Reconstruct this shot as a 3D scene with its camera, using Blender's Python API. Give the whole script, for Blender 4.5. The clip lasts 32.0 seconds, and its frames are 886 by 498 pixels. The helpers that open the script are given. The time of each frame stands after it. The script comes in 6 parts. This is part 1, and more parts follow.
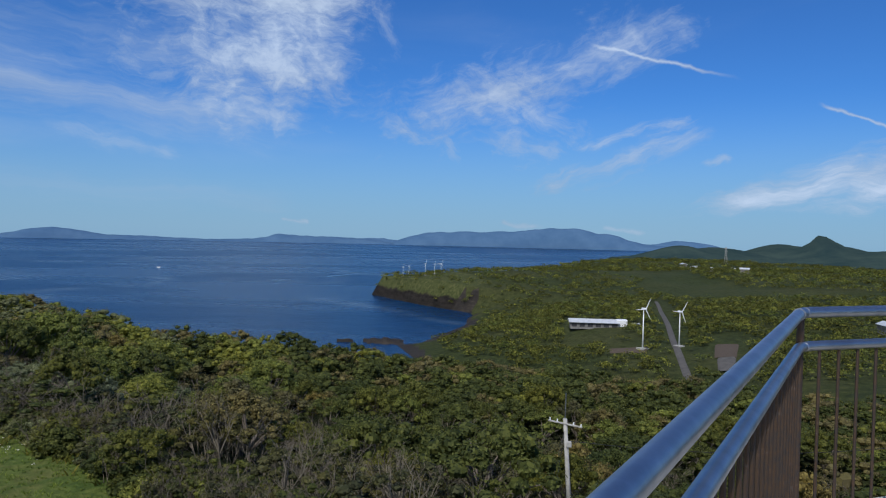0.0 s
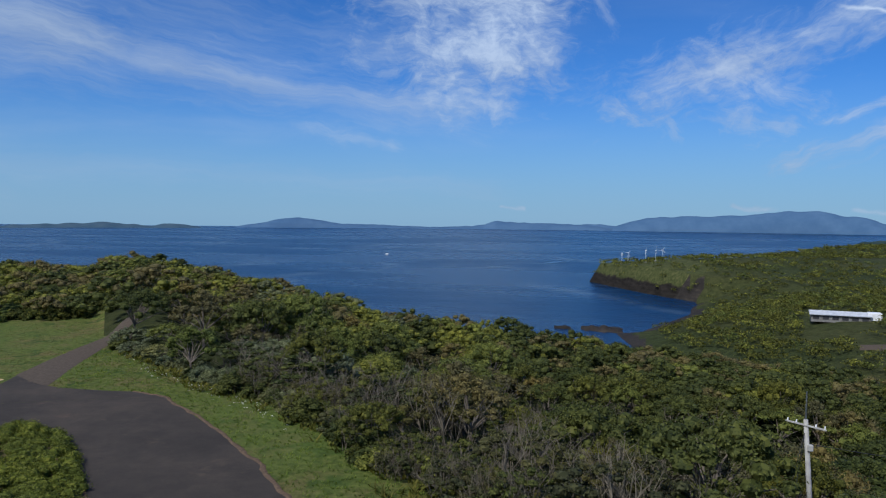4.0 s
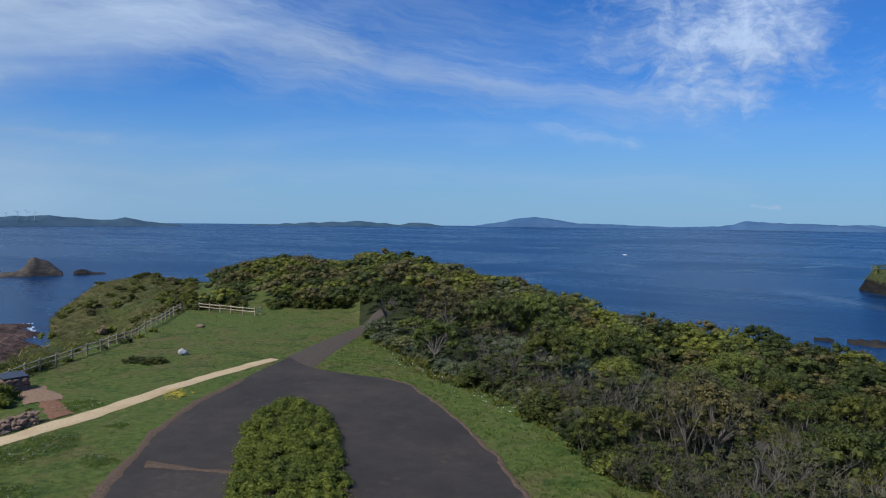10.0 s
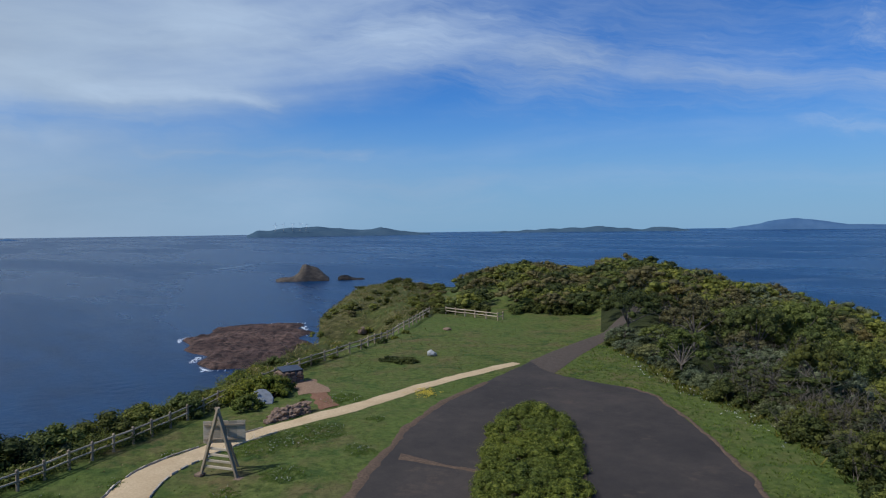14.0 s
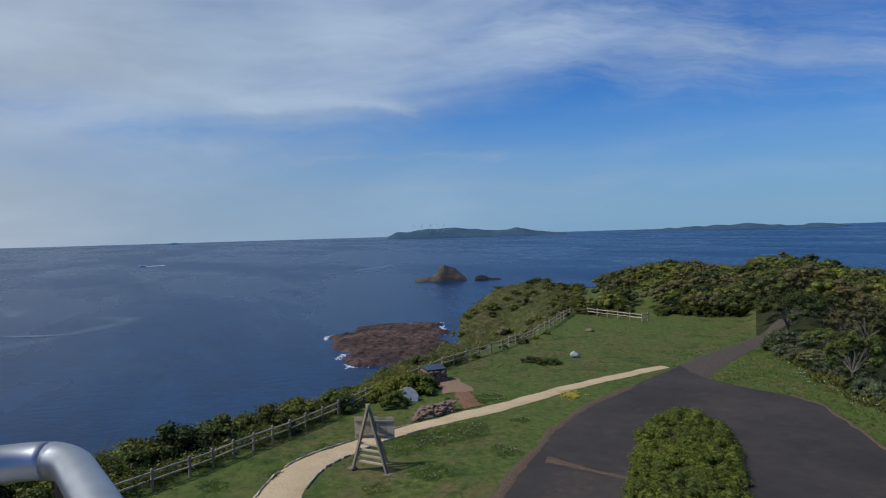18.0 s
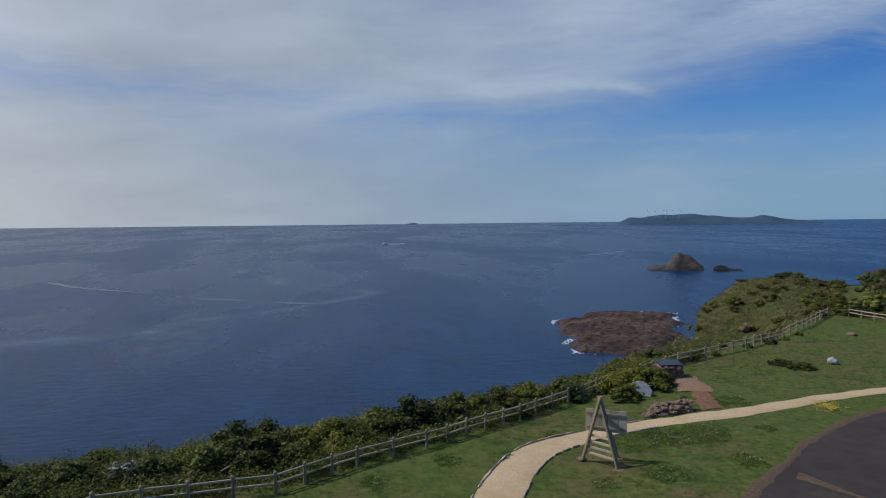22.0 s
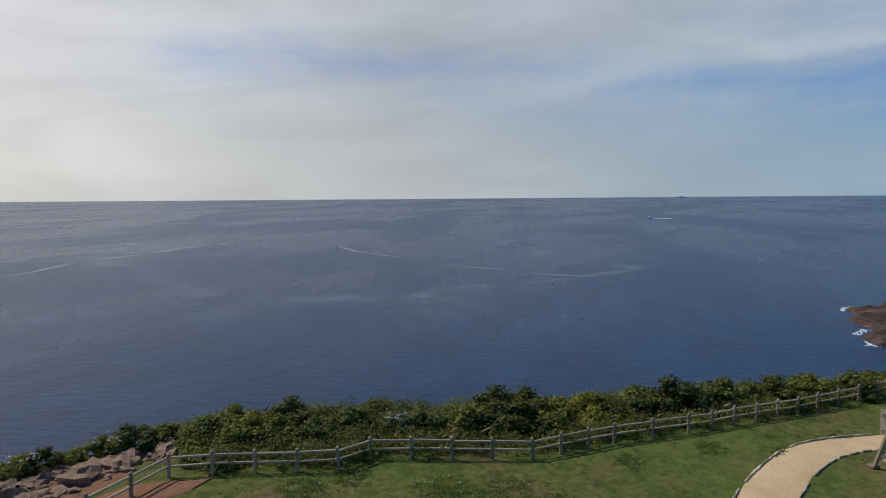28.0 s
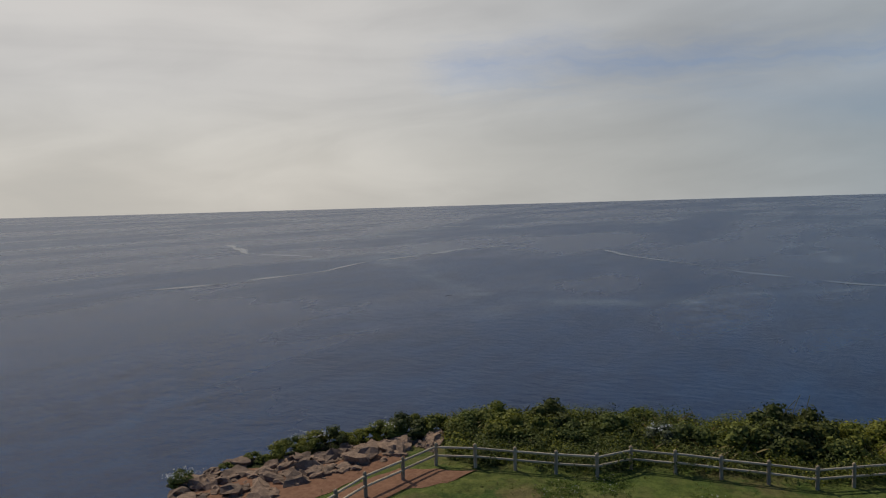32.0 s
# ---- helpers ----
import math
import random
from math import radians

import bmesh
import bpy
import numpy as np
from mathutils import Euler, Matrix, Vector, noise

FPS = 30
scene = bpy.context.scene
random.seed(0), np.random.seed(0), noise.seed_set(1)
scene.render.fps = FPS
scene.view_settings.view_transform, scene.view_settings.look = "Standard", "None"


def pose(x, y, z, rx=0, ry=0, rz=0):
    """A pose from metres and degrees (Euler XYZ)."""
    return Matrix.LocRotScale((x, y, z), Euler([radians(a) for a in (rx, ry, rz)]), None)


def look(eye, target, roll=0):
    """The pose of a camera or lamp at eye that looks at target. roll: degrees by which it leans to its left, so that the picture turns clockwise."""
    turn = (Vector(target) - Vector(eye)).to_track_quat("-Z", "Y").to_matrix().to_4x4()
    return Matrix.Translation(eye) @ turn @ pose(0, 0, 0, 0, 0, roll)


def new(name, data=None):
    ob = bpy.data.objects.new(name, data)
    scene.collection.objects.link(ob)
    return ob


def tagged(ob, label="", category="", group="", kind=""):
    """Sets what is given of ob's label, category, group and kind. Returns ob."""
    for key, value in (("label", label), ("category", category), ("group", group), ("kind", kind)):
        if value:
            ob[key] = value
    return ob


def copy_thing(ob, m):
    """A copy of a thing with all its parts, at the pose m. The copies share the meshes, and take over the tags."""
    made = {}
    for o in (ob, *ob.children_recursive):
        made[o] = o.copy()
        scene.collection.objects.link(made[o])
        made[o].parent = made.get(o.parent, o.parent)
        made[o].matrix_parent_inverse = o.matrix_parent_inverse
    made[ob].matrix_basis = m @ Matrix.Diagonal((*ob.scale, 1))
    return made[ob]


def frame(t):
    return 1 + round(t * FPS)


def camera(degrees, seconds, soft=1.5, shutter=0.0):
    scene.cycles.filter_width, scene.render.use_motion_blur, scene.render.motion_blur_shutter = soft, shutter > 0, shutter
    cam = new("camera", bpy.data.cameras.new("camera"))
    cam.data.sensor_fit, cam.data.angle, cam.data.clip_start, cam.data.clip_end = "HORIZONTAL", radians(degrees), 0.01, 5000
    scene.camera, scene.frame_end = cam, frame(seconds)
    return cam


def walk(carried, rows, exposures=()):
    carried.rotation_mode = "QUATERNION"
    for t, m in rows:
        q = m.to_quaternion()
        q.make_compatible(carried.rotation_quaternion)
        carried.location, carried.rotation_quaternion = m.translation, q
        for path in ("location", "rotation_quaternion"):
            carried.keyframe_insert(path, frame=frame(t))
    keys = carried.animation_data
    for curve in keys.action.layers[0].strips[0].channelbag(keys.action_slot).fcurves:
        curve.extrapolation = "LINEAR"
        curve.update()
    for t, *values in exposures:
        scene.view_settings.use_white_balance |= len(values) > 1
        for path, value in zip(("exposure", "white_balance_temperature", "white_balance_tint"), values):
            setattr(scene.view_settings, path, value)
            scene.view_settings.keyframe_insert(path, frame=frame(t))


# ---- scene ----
cam = camera(62.0, 32.0, soft=1.15)
PATH = [
    (0, pose(1.45, -0.48, 13.00, 88.73, -1.33, 0.00)),
    (0.5, pose(1.45, -0.48, 13.00, 88.53, -1.14, 1.93)),
    (1, pose(1.46, -0.47, 13.00, 88.89, -0.85, 3.52)),
    (1.5, pose(1.46, -0.47, 13.00, 88.64, -0.52, 5.70)),
    (2, pose(1.47, -0.47, 13.00, 88.22, -0.65, 7.49)),
    (2.5, pose(1.47, -0.47, 13.00, 87.86, -0.56, 9.53)),
    (3, pose(1.48, -0.46, 13.00, 87.92, -0.12, 11.79)),
    (3.5, pose(1.43, -0.47, 13.00, 87.50, -0.34, 14.6)),
    (5.5, pose(1.34, -0.49, 13.00, 88.18, 0.45, 20.93)),
    (6, pose(1.27, -0.50, 13.00, 88.41, 0.79, 22.76)),
    (6.5, pose(1.25, -0.51, 13.00, 88.18, 0.27, 24.33)),
    (7, pose(1.24, -0.52, 13.00, 87.94, -0.14, 26.38)),
    (7.5, pose(1.23, -0.53, 13.00, 87.73, -0.06, 27.63)),
    (8, pose(1.22, -0.53, 13.00, 87.52, -0.05, 29.11)),
    (8.5, pose(1.21, -0.54, 13.00, 87.28, -0.49, 30.01)),
    (9, pose(1.21, -0.55, 13.00, 87.39, 0.13, 31.24)),
    (9.5, pose(1.22, -0.54, 13.00, 86.99, 0.33, 32.90)),
    (10, pose(1.23, -0.53, 13.00, 87.24, -0.51, 34.94)),
    (10.5, pose(1.25, -0.52, 13.00, 87.14, -0.12, 35.98)),
    (11, pose(1.27, -0.52, 13.00, 87.42, -0.02, 38.74)),
    (11.5, pose(1.29, -0.51, 13.00, 87.32, 0.47, 42.76)),
    (12, pose(1.31, -0.50, 13.00, 87.59, 0.44, 46.46)),
    (12.5, pose(1.32, -0.49, 13.00, 87.39, 0.38, 49.94)),
    (13, pose(1.32, -0.49, 13.00, 88.06, 1.16, 52.11)),
    (13.5, pose(1.28, -0.51, 13.00, 87.98, 1.10, 52.56)),
    (14, pose(1.22, -0.53, 13.00, 87.75, 0.83, 53.39)),
    (14.5, pose(1.11, -0.58, 13.00, 88.16, 0.92, 55.29)),
    (16.5, pose(0.96, -0.64, 12.97, 87.67, 0.35, 60.28)),
    (17, pose(0.85, -0.69, 12.95, 87.51, -0.21, 62.90)),
    (17.5, pose(0.78, -0.71, 12.95, 87.96, 1.47, 64.06)),
    (18, pose(0.69, -0.75, 12.97, 88.00, 1.70, 63.91)),
    (18.5, pose(0.60, -0.80, 13.00, 88.16, 1.45, 64.38)),
    (19, pose(0.52, -0.86, 13.03, 88.17, 2.35, 65.69)),
    (19.5, pose(0.44, -0.92, 13.07, 88.38, 3.25, 68.49)),
    (20, pose(0.38, -0.96, 13.12, 88.54, 3.25, 70.92)),
    (20.5, pose(0.35, -1.00, 13.18, 88.00, 2.93, 74.49)),
    (21, pose(0.34, -1.00, 13.20, 87.81, 2.85, 77.51)),
    (21.5, pose(0.32, -1.00, 13.20, 87.39, 1.91, 79.73)),
    (22, pose(0.31, -1.00, 13.20, 87.09, 0.62, 81.67)),
    (22.5, pose(0.30, -1.00, 13.20, 86.09, 0.69, 83.64)),
    (23, pose(0.29, -1.00, 13.20, 84.84, 0.21, 85.60)),
    (23.5, pose(0.27, -1.00, 13.20, 84.33, 0.24, 88.14)),
    (24, pose(0.26, -1.00, 13.20, 84.44, -0.02, 88.82)),
    (24.5, pose(0.25, -1.00, 13.20, 84.66, -0.31, 90.24)),
    (26.5, pose(0.23, -1.00, 13.20, 84.58, -0.05, 95.48)),
    (27, pose(0.21, -1.00, 13.20, 84.49, 0.08, 97.70)),
    (27.5, pose(0.21, -1.00, 13.20, 84.79, -0.01, 99.67)),
    (28, pose(0.20, -1.00, 13.20, 85.16, 0.43, 101.87)),
    (28.5, pose(0.18, -0.99, 13.20, 85.69, -0.01, 103.04)),
    (29, pose(0.16, -0.97, 13.20, 85.45, 0.63, 105.03)),
    (29.5, pose(0.14, -0.96, 13.20, 85.65, 0.57, 107.09)),
    (30, pose(0.12, -0.95, 13.20, 85.18, 1.07, 108.48)),
    (30.5, pose(0.09, -0.92, 13.20, 85.16, 0.81, 110.91)),
    (31, pose(0.06, -0.90, 13.20, 85.32, 1.08, 113.39)),
    (31.5, pose(0.03, -0.88, 13.20, 85.66, 1.95, 117.68)),
    (32, pose(0.00, -0.85, 13.20, 85.73, 1.60, 122.25)),
]
walk(cam, PATH, exposures=[(0, -0.02, 6050, 10), (7, 0.0, 5820, 10), (13, 0.04, 5780, 10), (14, -0.06, 5780, 10), (17, -0.08, 5800, 10), (19, -0.28, 5850, 10), (22, -0.3, 6000, 10), (23, -0.32, 6150, 10), (24, -0.12, 6400, 10), (27, -0.2, 6450, 10), (28, -0.12, 6550, 10), (29, -0.3, 6700, 10), (30, -0.34, 6800, 10), (32, -0.4, 7000, 10)])

# ---- light ----
SUN_AZ, SUN_EL = 163.0, 50.0          # degrees left of +y, degrees up
SEA = -69.0
EYE_Z = 13.0
TAU = 2 * math.pi


def polar(az, r, z=0.0):
    a = radians(az)
    return Vector((-math.sin(a) * r, math.cos(a) * r, z))


sun_dir = polar(SUN_AZ, math.cos(radians(SUN_EL)), math.sin(radians(SUN_EL)))
sun = new("sun", bpy.data.lights.new("sun", "SUN"))
sun.data.energy, sun.data.angle, sun.data.color = 3.3, radians(0.6), (1.0, 0.95, 0.87)
sun.matrix_world = look(sun_dir * 100, (0, 0, 0))

world = bpy.data.worlds.new("sky")
scene.world = world
world.use_nodes = True
wn, wl = world.node_tree.nodes, world.node_tree.links
wn.clear()


def wmath(op, a, b=None, c=None, clamp=False):
    n = wn.new("ShaderNodeMath")
    n.operation, n.use_clamp = op, clamp
    for i, v in enumerate((a, b, c)):
        if v is None:
            continue
        if isinstance(v, (int, float)):
            n.inputs[i].default_value = v
        else:
            wl.new(v, n.inputs[i])
    return n.outputs[0]


def wsmooth(v, lo, hi, a=0.0, b=1.0):
    n = wn.new("ShaderNodeMapRange")
    n.interpolation_type = "SMOOTHSTEP"
    wl.new(v, n.inputs["Value"])
    for key, val in (("From Min", lo), ("From Max", hi), ("To Min", a), ("To Max", b)):
        n.inputs[key].default_value = val
    return n.outputs[0]


def wnoise(vec, scale, detail=6.0, rough=0.6, dist=0.0):
    n = wn.new("ShaderNodeTexNoise")
    wl.new(vec, n.inputs["Vector"])
    n.inputs["Scale"].default_value, n.inputs["Detail"].default_value = scale, detail
    n.inputs["Roughness"].default_value, n.inputs["Distortion"].default_value = rough, dist
    return n.outputs["Fac"]


def wvec(x, y, z):
    n = wn.new("ShaderNodeCombineXYZ")
    for i, v in enumerate((x, y, z)):
        if isinstance(v, (int, float)):
            n.inputs[i].default_value = v
        else:
            wl.new(v, n.inputs[i])
    return n.outputs[0]


nishita = wn.new("ShaderNodeTexSky")
nishita.sky_type, nishita.sun_disc = "NISHITA", False
nishita.sun_elevation, nishita.sun_rotation = radians(SUN_EL), radians(-SUN_AZ)
nishita.altitude, nishita.air_density, nishita.dust_density, nishita.ozone_density = 80, 1.0, 0.0, 4.0
coord = wn.new("ShaderNodeTexCoord").outputs["Generated"]
sep = wn.new("ShaderNodeSeparateXYZ")
wl.new(coord, sep.inputs[0])
dx, dy, dz = sep.outputs
az = wmath("MULTIPLY", wmath("ARCTAN2", wmath("MULTIPLY", dx, -1.0), dy), 180 / math.pi)     # -180..180
el = wmath("MULTIPLY", wmath("ARCSINE", dz), 180 / math.pi)
sky_uv = wvec(az, el, 0.0)
warp_a = wmath("MULTIPLY_ADD", wnoise(sky_uv, 0.12, 5.0), 5.0, -2.5)
warp_b = wmath("MULTIPLY_ADD", wnoise(wvec(el, az, 3.0), 0.11, 4.0), 3.4, -1.7)
azw, elw = wmath("ADD", az, warp_a), wmath("ADD", el, warp_b)


drawn = []        # the bands so far: each one bends its successor a hair, so that they are worked out in turn


def swath(az0, el0, az1, el1, w0, w1, amount, grain, ragged=1.0, soft=0.7, along=0.35):
    """A torn band of cloud between two directions; along: how far its grain is drawn out."""
    n = max(math.hypot(az1 - az0, el1 - el0), 0.01)
    c, s = (az1 - az0) / n, (el1 - el0) / n
    az_, el_ = (wmath("MULTIPLY_ADD", drawn[-1], 0.001, w_) for w_ in (azw, elw)) if drawn else (azw, elw)
    da, de = wmath("SUBTRACT", az_, az0), wmath("SUBTRACT", el_, el0)
    u = wmath("ADD", wmath("MULTIPLY", da, c), wmath("MULTIPLY", de, s))
    v = wmath("SUBTRACT", wmath("MULTIPLY", de, c), wmath("MULTIPLY", da, s))
    uc = wmath("MINIMUM", wmath("MAXIMUM", u, 0.0), n)
    w = wmath("MULTIPLY_ADD", uc, (w1 - w0) / n, w0)
    du = wmath("DIVIDE", wmath("SUBTRACT", u, uc), max(w0, w1) * 1.6)
    dv = wmath("DIVIDE", v, w)
    d = wmath("SQRT", wmath("ADD", wmath("MULTIPLY", du, du), wmath("MULTIPLY", dv, dv)))
    big = max(w0, w1)
    coarse = wnoise(wvec(wmath("MULTIPLY", u, along), v, grain), 0.8 / big ** 0.5, 8.0, 0.62, 0.6)
    fib = wnoise(wvec(wmath("MULTIPLY", u, along * 0.6), wmath("MULTIPLY", v, 1.5), grain + 7.0), 1.4, 6.0, 0.68, 0.4)
    n_ = wmath("ADD", wmath("MULTIPLY", coarse, 0.65), wmath("MULTIPLY", fib, 0.35))
    k = wmath("ADD", wmath("SUBTRACT", 1.0, d), wmath("MULTIPLY", wmath("SUBTRACT", n_, 0.5), 3.6 * ragged))
    drawn.append(wmath("MULTIPLY", wsmooth(k, -0.05, soft + 0.35), amount))
    return drawn[-1]


def trail(az0, el0, az1, el1, width, amount):
    """A condensation trail between two directions."""
    n = math.hypot(az1 - az0, el1 - el0)
    c, s = (az1 - az0) / n, (el1 - el0) / n
    da, de = wmath("SUBTRACT", az, az0), wmath("SUBTRACT", el, el0)
    u = wmath("DIVIDE", wmath("ADD", wmath("MULTIPLY", da, c), wmath("MULTIPLY", de, s)), n)
    v = wmath("SUBTRACT", wmath("MULTIPLY", de, c), wmath("MULTIPLY", da, s))
    v = wmath("ADD", v, wmath("MULTIPLY_ADD", wnoise(sky_uv, 0.5, 3.0), 0.7, -0.35))
    across = wsmooth(wmath("ABSOLUTE", v), width, 0.0)
    along = wmath("MULTIPLY", wsmooth(u, 0.0, 0.12), wsmooth(u, 1.0, 0.6))
    return wmath("MULTIPLY", wmath("MULTIPLY", across, along), amount)


bands = wnoise(wvec(wmath("MULTIPLY", az, 0.028), wmath("ADD", wmath("MULTIPLY", el, 0.15), wmath("MULTIPLY", az, 0.012)), 1.7), 1.0, 4.0, 0.5, 0.5)
fine = wnoise(wvec(wmath("MULTIPLY", az, 0.09), wmath("MULTIPLY", el, 0.26), 5.0), 1.0, 6.0, 0.55, 0.6)
texture = wmath("ADD", wmath("MULTIPLY", bands, 0.7), wmath("MULTIPLY", fine, 0.3))
cover = wsmooth(az, 28.0, 106.0, 0.0, 0.6)
high = wmath("MAXIMUM", wsmooth(el, 0.5, 9.0), wsmooth(az, 72.0, 112.0))
veil = wmath("MULTIPLY", wsmooth(wmath("ADD", texture, cover), 0.52, 1.02), wmath("ADD", wmath("MULTIPLY", high, 0.75), 0.25))
veil = wmath("MULTIPLY", veil, wsmooth(az, -12.0, 45.0, 0.25, 0.9))
haze = wmath("MULTIPLY", wsmooth(el, 11.0, -1.0), 0.8)
low_haze = wmath("MULTIPLY", wsmooth(el, 9.0, -1.0), wsmooth(az, 50.0, 100.0, 0.0, 0.85))


def union(layers):
    """1 - product of (1 - layer)."""
    total = None
    for c in layers:
        keep = wmath("SUBTRACT", 1.0, c, clamp=True)
        total = keep if total is None else wmath("MULTIPLY", total, keep)
    return wmath("SUBTRACT", 1.0, total, clamp=True)


gaps = union([swath(120, 9.6, 92, 8.8, 3.2, 2.2, 0.5, 31.0, 0.6, 1.6, 0.2), swath(88, 7.0, 46, 7.3, 1.5, 2.4, 0.8, 33.0, 0.5, 1.6, 0.2)])
thin = union([veil, low_haze, swath(106, 3.4, 52, 2.6, 3.6, 2.8, 0.5, 11.0, 0.6, 1.6, 0.2), swath(55, 13.5, 88, 12.2, 4.4, 4.6, 0.7, 12.0, 0.8, 1.5, 0.2),
              swath(19, 8.4, 47, 12.0, 2.4, 5.0, 0.62, 13.0, 0.8, 1.5, 0.2), swath(22, 13.0, 42, 16.5, 2.2, 3.4, 0.34, 14.0, 0.9, 1.5, 0.2), swath(50, 3.4, 14, 2.4, 2.0, 1.4, 0.22, 15.0, 0.8, 1.6, 0.15)])
thin = wmath("MULTIPLY", thin, wmath("SUBTRACT", 1.0, gaps))
crisp = union([swath(20.0, 18.5, 11.0, 17.0, 4.6, 4.2, 0.9, 1.0, 0.9, 1.0, 0.75), swath(17.6, 12.6, 12.2, 12.2, 4.0, 3.6, 0.88, 1.3, 0.85, 1.0, 0.85), swath(16.4, 8.9, 13.0, 8.7, 2.2, 1.9, 0.7, 1.5, 0.9, 1.1, 0.8), swath(12, 15.4, 9.0, 12.6, 2.2, 1.4, 0.5, 1.7, 1.0, 1.2, 0.8), swath(4.9, 16.4, 4.2, 14.8, 1.2, 0.9, 0.3, 1.9, 1.3, 1.2, 0.8),
               swath(20, 8.6, 44, 11.8, 1.3, 3.0, 0.42, 2.4, 1.2, 1.3, 0.16), swath(44, 11.8, 58, 14.6, 3.4, 3.6, 0.5, 2.9, 1.1, 1.3, 0.2), swath(27.5, 6.5, 20.5, 5.2, 0.8, 0.7, 0.32, 3.3, 1.2, 1.2, 0.3),
               swath(88, 13.4, 54, 13.6, 2.6, 3.0, 0.5, 4.3, 1.2, 1.3, 0.14), swath(84, 9.6, 68, 9.0, 2.0, 1.1, 0.45, 4.6, 1.0, 1.3, 0.16), swath(75, 5.4, 60, 5.2, 0.8, 0.7, 0.34, 4.9, 0.9, 1.2, 0.1),
               swath(94, 12.8, 79, 9.2, 3.0, 2.1, 0.6, 5.3, 1.0, 1.2, 0.2), swath(80, 9.4, 66, 9.2, 1.9, 0.9, 0.5, 5.6, 1.0, 1.2, 0.16),
               swath(-0.5, 9.8, -13.0, 14.2, 3.9, 2.6, 0.7, 6.0, 1.1, 1.3, 0.7), swath(-4.0, 10.8, -8.0, 8.8, 2.0, 1.4, 0.5, 6.4, 1.4, 1.1, 0.7), swath(-5.2, 7.3, -7.2, 6.8, 1.4, 1.2, 0.5, 6.7, 1.2, 1.1, 0.7),
               swath(-8.0, 4.1, -18.0, 7.4, 1.0, 1.4, 0.6, 7.0, 1.2, 1.1, 0.3), swath(-10.5, 6.9, -17.6, 8.5, 0.5, 0.6, 0.55, 7.3, 1.2, 1.0, 0.3), swath(-22.5, 3.2, -37.0, 5.6, 1.0, 3.2, 0.9, 7.7, 1.0, 1.0, 0.3),
               swath(3.9, 7.9, 2.9, 7.3, 1.1, 0.9, 0.5, 8.0, 1.2, 1.0, 0.8), swath(-0.4, 6.6, -0.8, 6.2, 0.8, 0.8, 0.35, 8.3, 1.2), swath(-19.8, 5.6, -21.2, 5.8, 0.4, 0.45, 0.45, 8.6),
               swath(12.6, 0.8, 10.6, 0.7, 0.2, 0.2, 0.5, 8.9, 0.7), swath(-4.5, 1.2, -7.0, 0.8, 0.3, 0.4, 0.45, 9.2, 0.8), swath(-12.8, 0.7, -14.8, 0.7, 0.3, 0.3, 0.4, 9.5, 0.8),
               trail(-10.7, 14.3, -22.0, 11.3, 0.2, 0.75), trail(-26.6, 9.5, -35.0, 6.0, 0.17, 0.7)])
fac = union([thin, crisp])
tone_ramp = wn.new("ShaderNodeValToRGB")
wl.new(wmath("DIVIDE", wmath("ADD", az, 40.0), 180.0, clamp=True), tone_ramp.inputs[0])
stops = tone_ramp.color_ramp.elements
for _ in range(3):
    stops.new(0.5)
for s_, (a_, c_) in zip(stops, ((0, (0.5, 0.58, 0.7)), (45, (0.48, 0.57, 0.69)), (82, (0.48, 0.57, 0.66)), (105, (0.6, 0.635, 0.66)), (132, (0.88, 0.87, 0.845)))):
    s_.position, s_.color = (a_ + 40) / 180, (*c_, 1)
tone = wn.new("ShaderNodeMixRGB")
tone.blend_type = "MULTIPLY"
tone.inputs[0].default_value = 1.0
shade = wmath("MULTIPLY", wmath("ADD", wmath("MULTIPLY", wsmooth(texture, 0.3, 0.7), 0.26), 0.85), 13.0)
shade = wmath("MULTIPLY", shade, wmath("MULTIPLY_ADD", wmath("MULTIPLY", crisp, crisp), wsmooth(az, 60.0, 90.0, 0.3, 0.06), 0.96))
wl.new(shade, tone.inputs[2])
wl.new(tone_ramp.outputs[0], tone.inputs[1])
hazed = wn.new("ShaderNodeMixRGB")
wl.new(haze, hazed.inputs[0])
hazed.inputs[2].default_value = (3.7, 5.8, 7.9, 1)
mixc = wn.new("ShaderNodeMixRGB")
wl.new(fac, mixc.inputs[0])
blue = wn.new("ShaderNodeMixRGB")
blue.blend_type = "MULTIPLY"
blue.inputs[0].default_value = 1.0
blue.inputs[2].default_value = (0.42, 0.84, 1.4, 1)
wl.new(nishita.outputs[0], blue.inputs[1])
wl.new(blue.outputs[0], hazed.inputs[1])
wl.new(hazed.outputs[0], mixc.inputs[1])
wl.new(tone.outputs[0], mixc.inputs[2])
back = wn.new("ShaderNodeBackground")
back.inputs["Strength"].default_value = 0.07
wl.new(mixc.outputs[0], back.inputs["Color"])
wout = wn.new("ShaderNodeOutputWorld")
wl.new(back.outputs[0], wout.inputs["Surface"])

# ---- materials ----


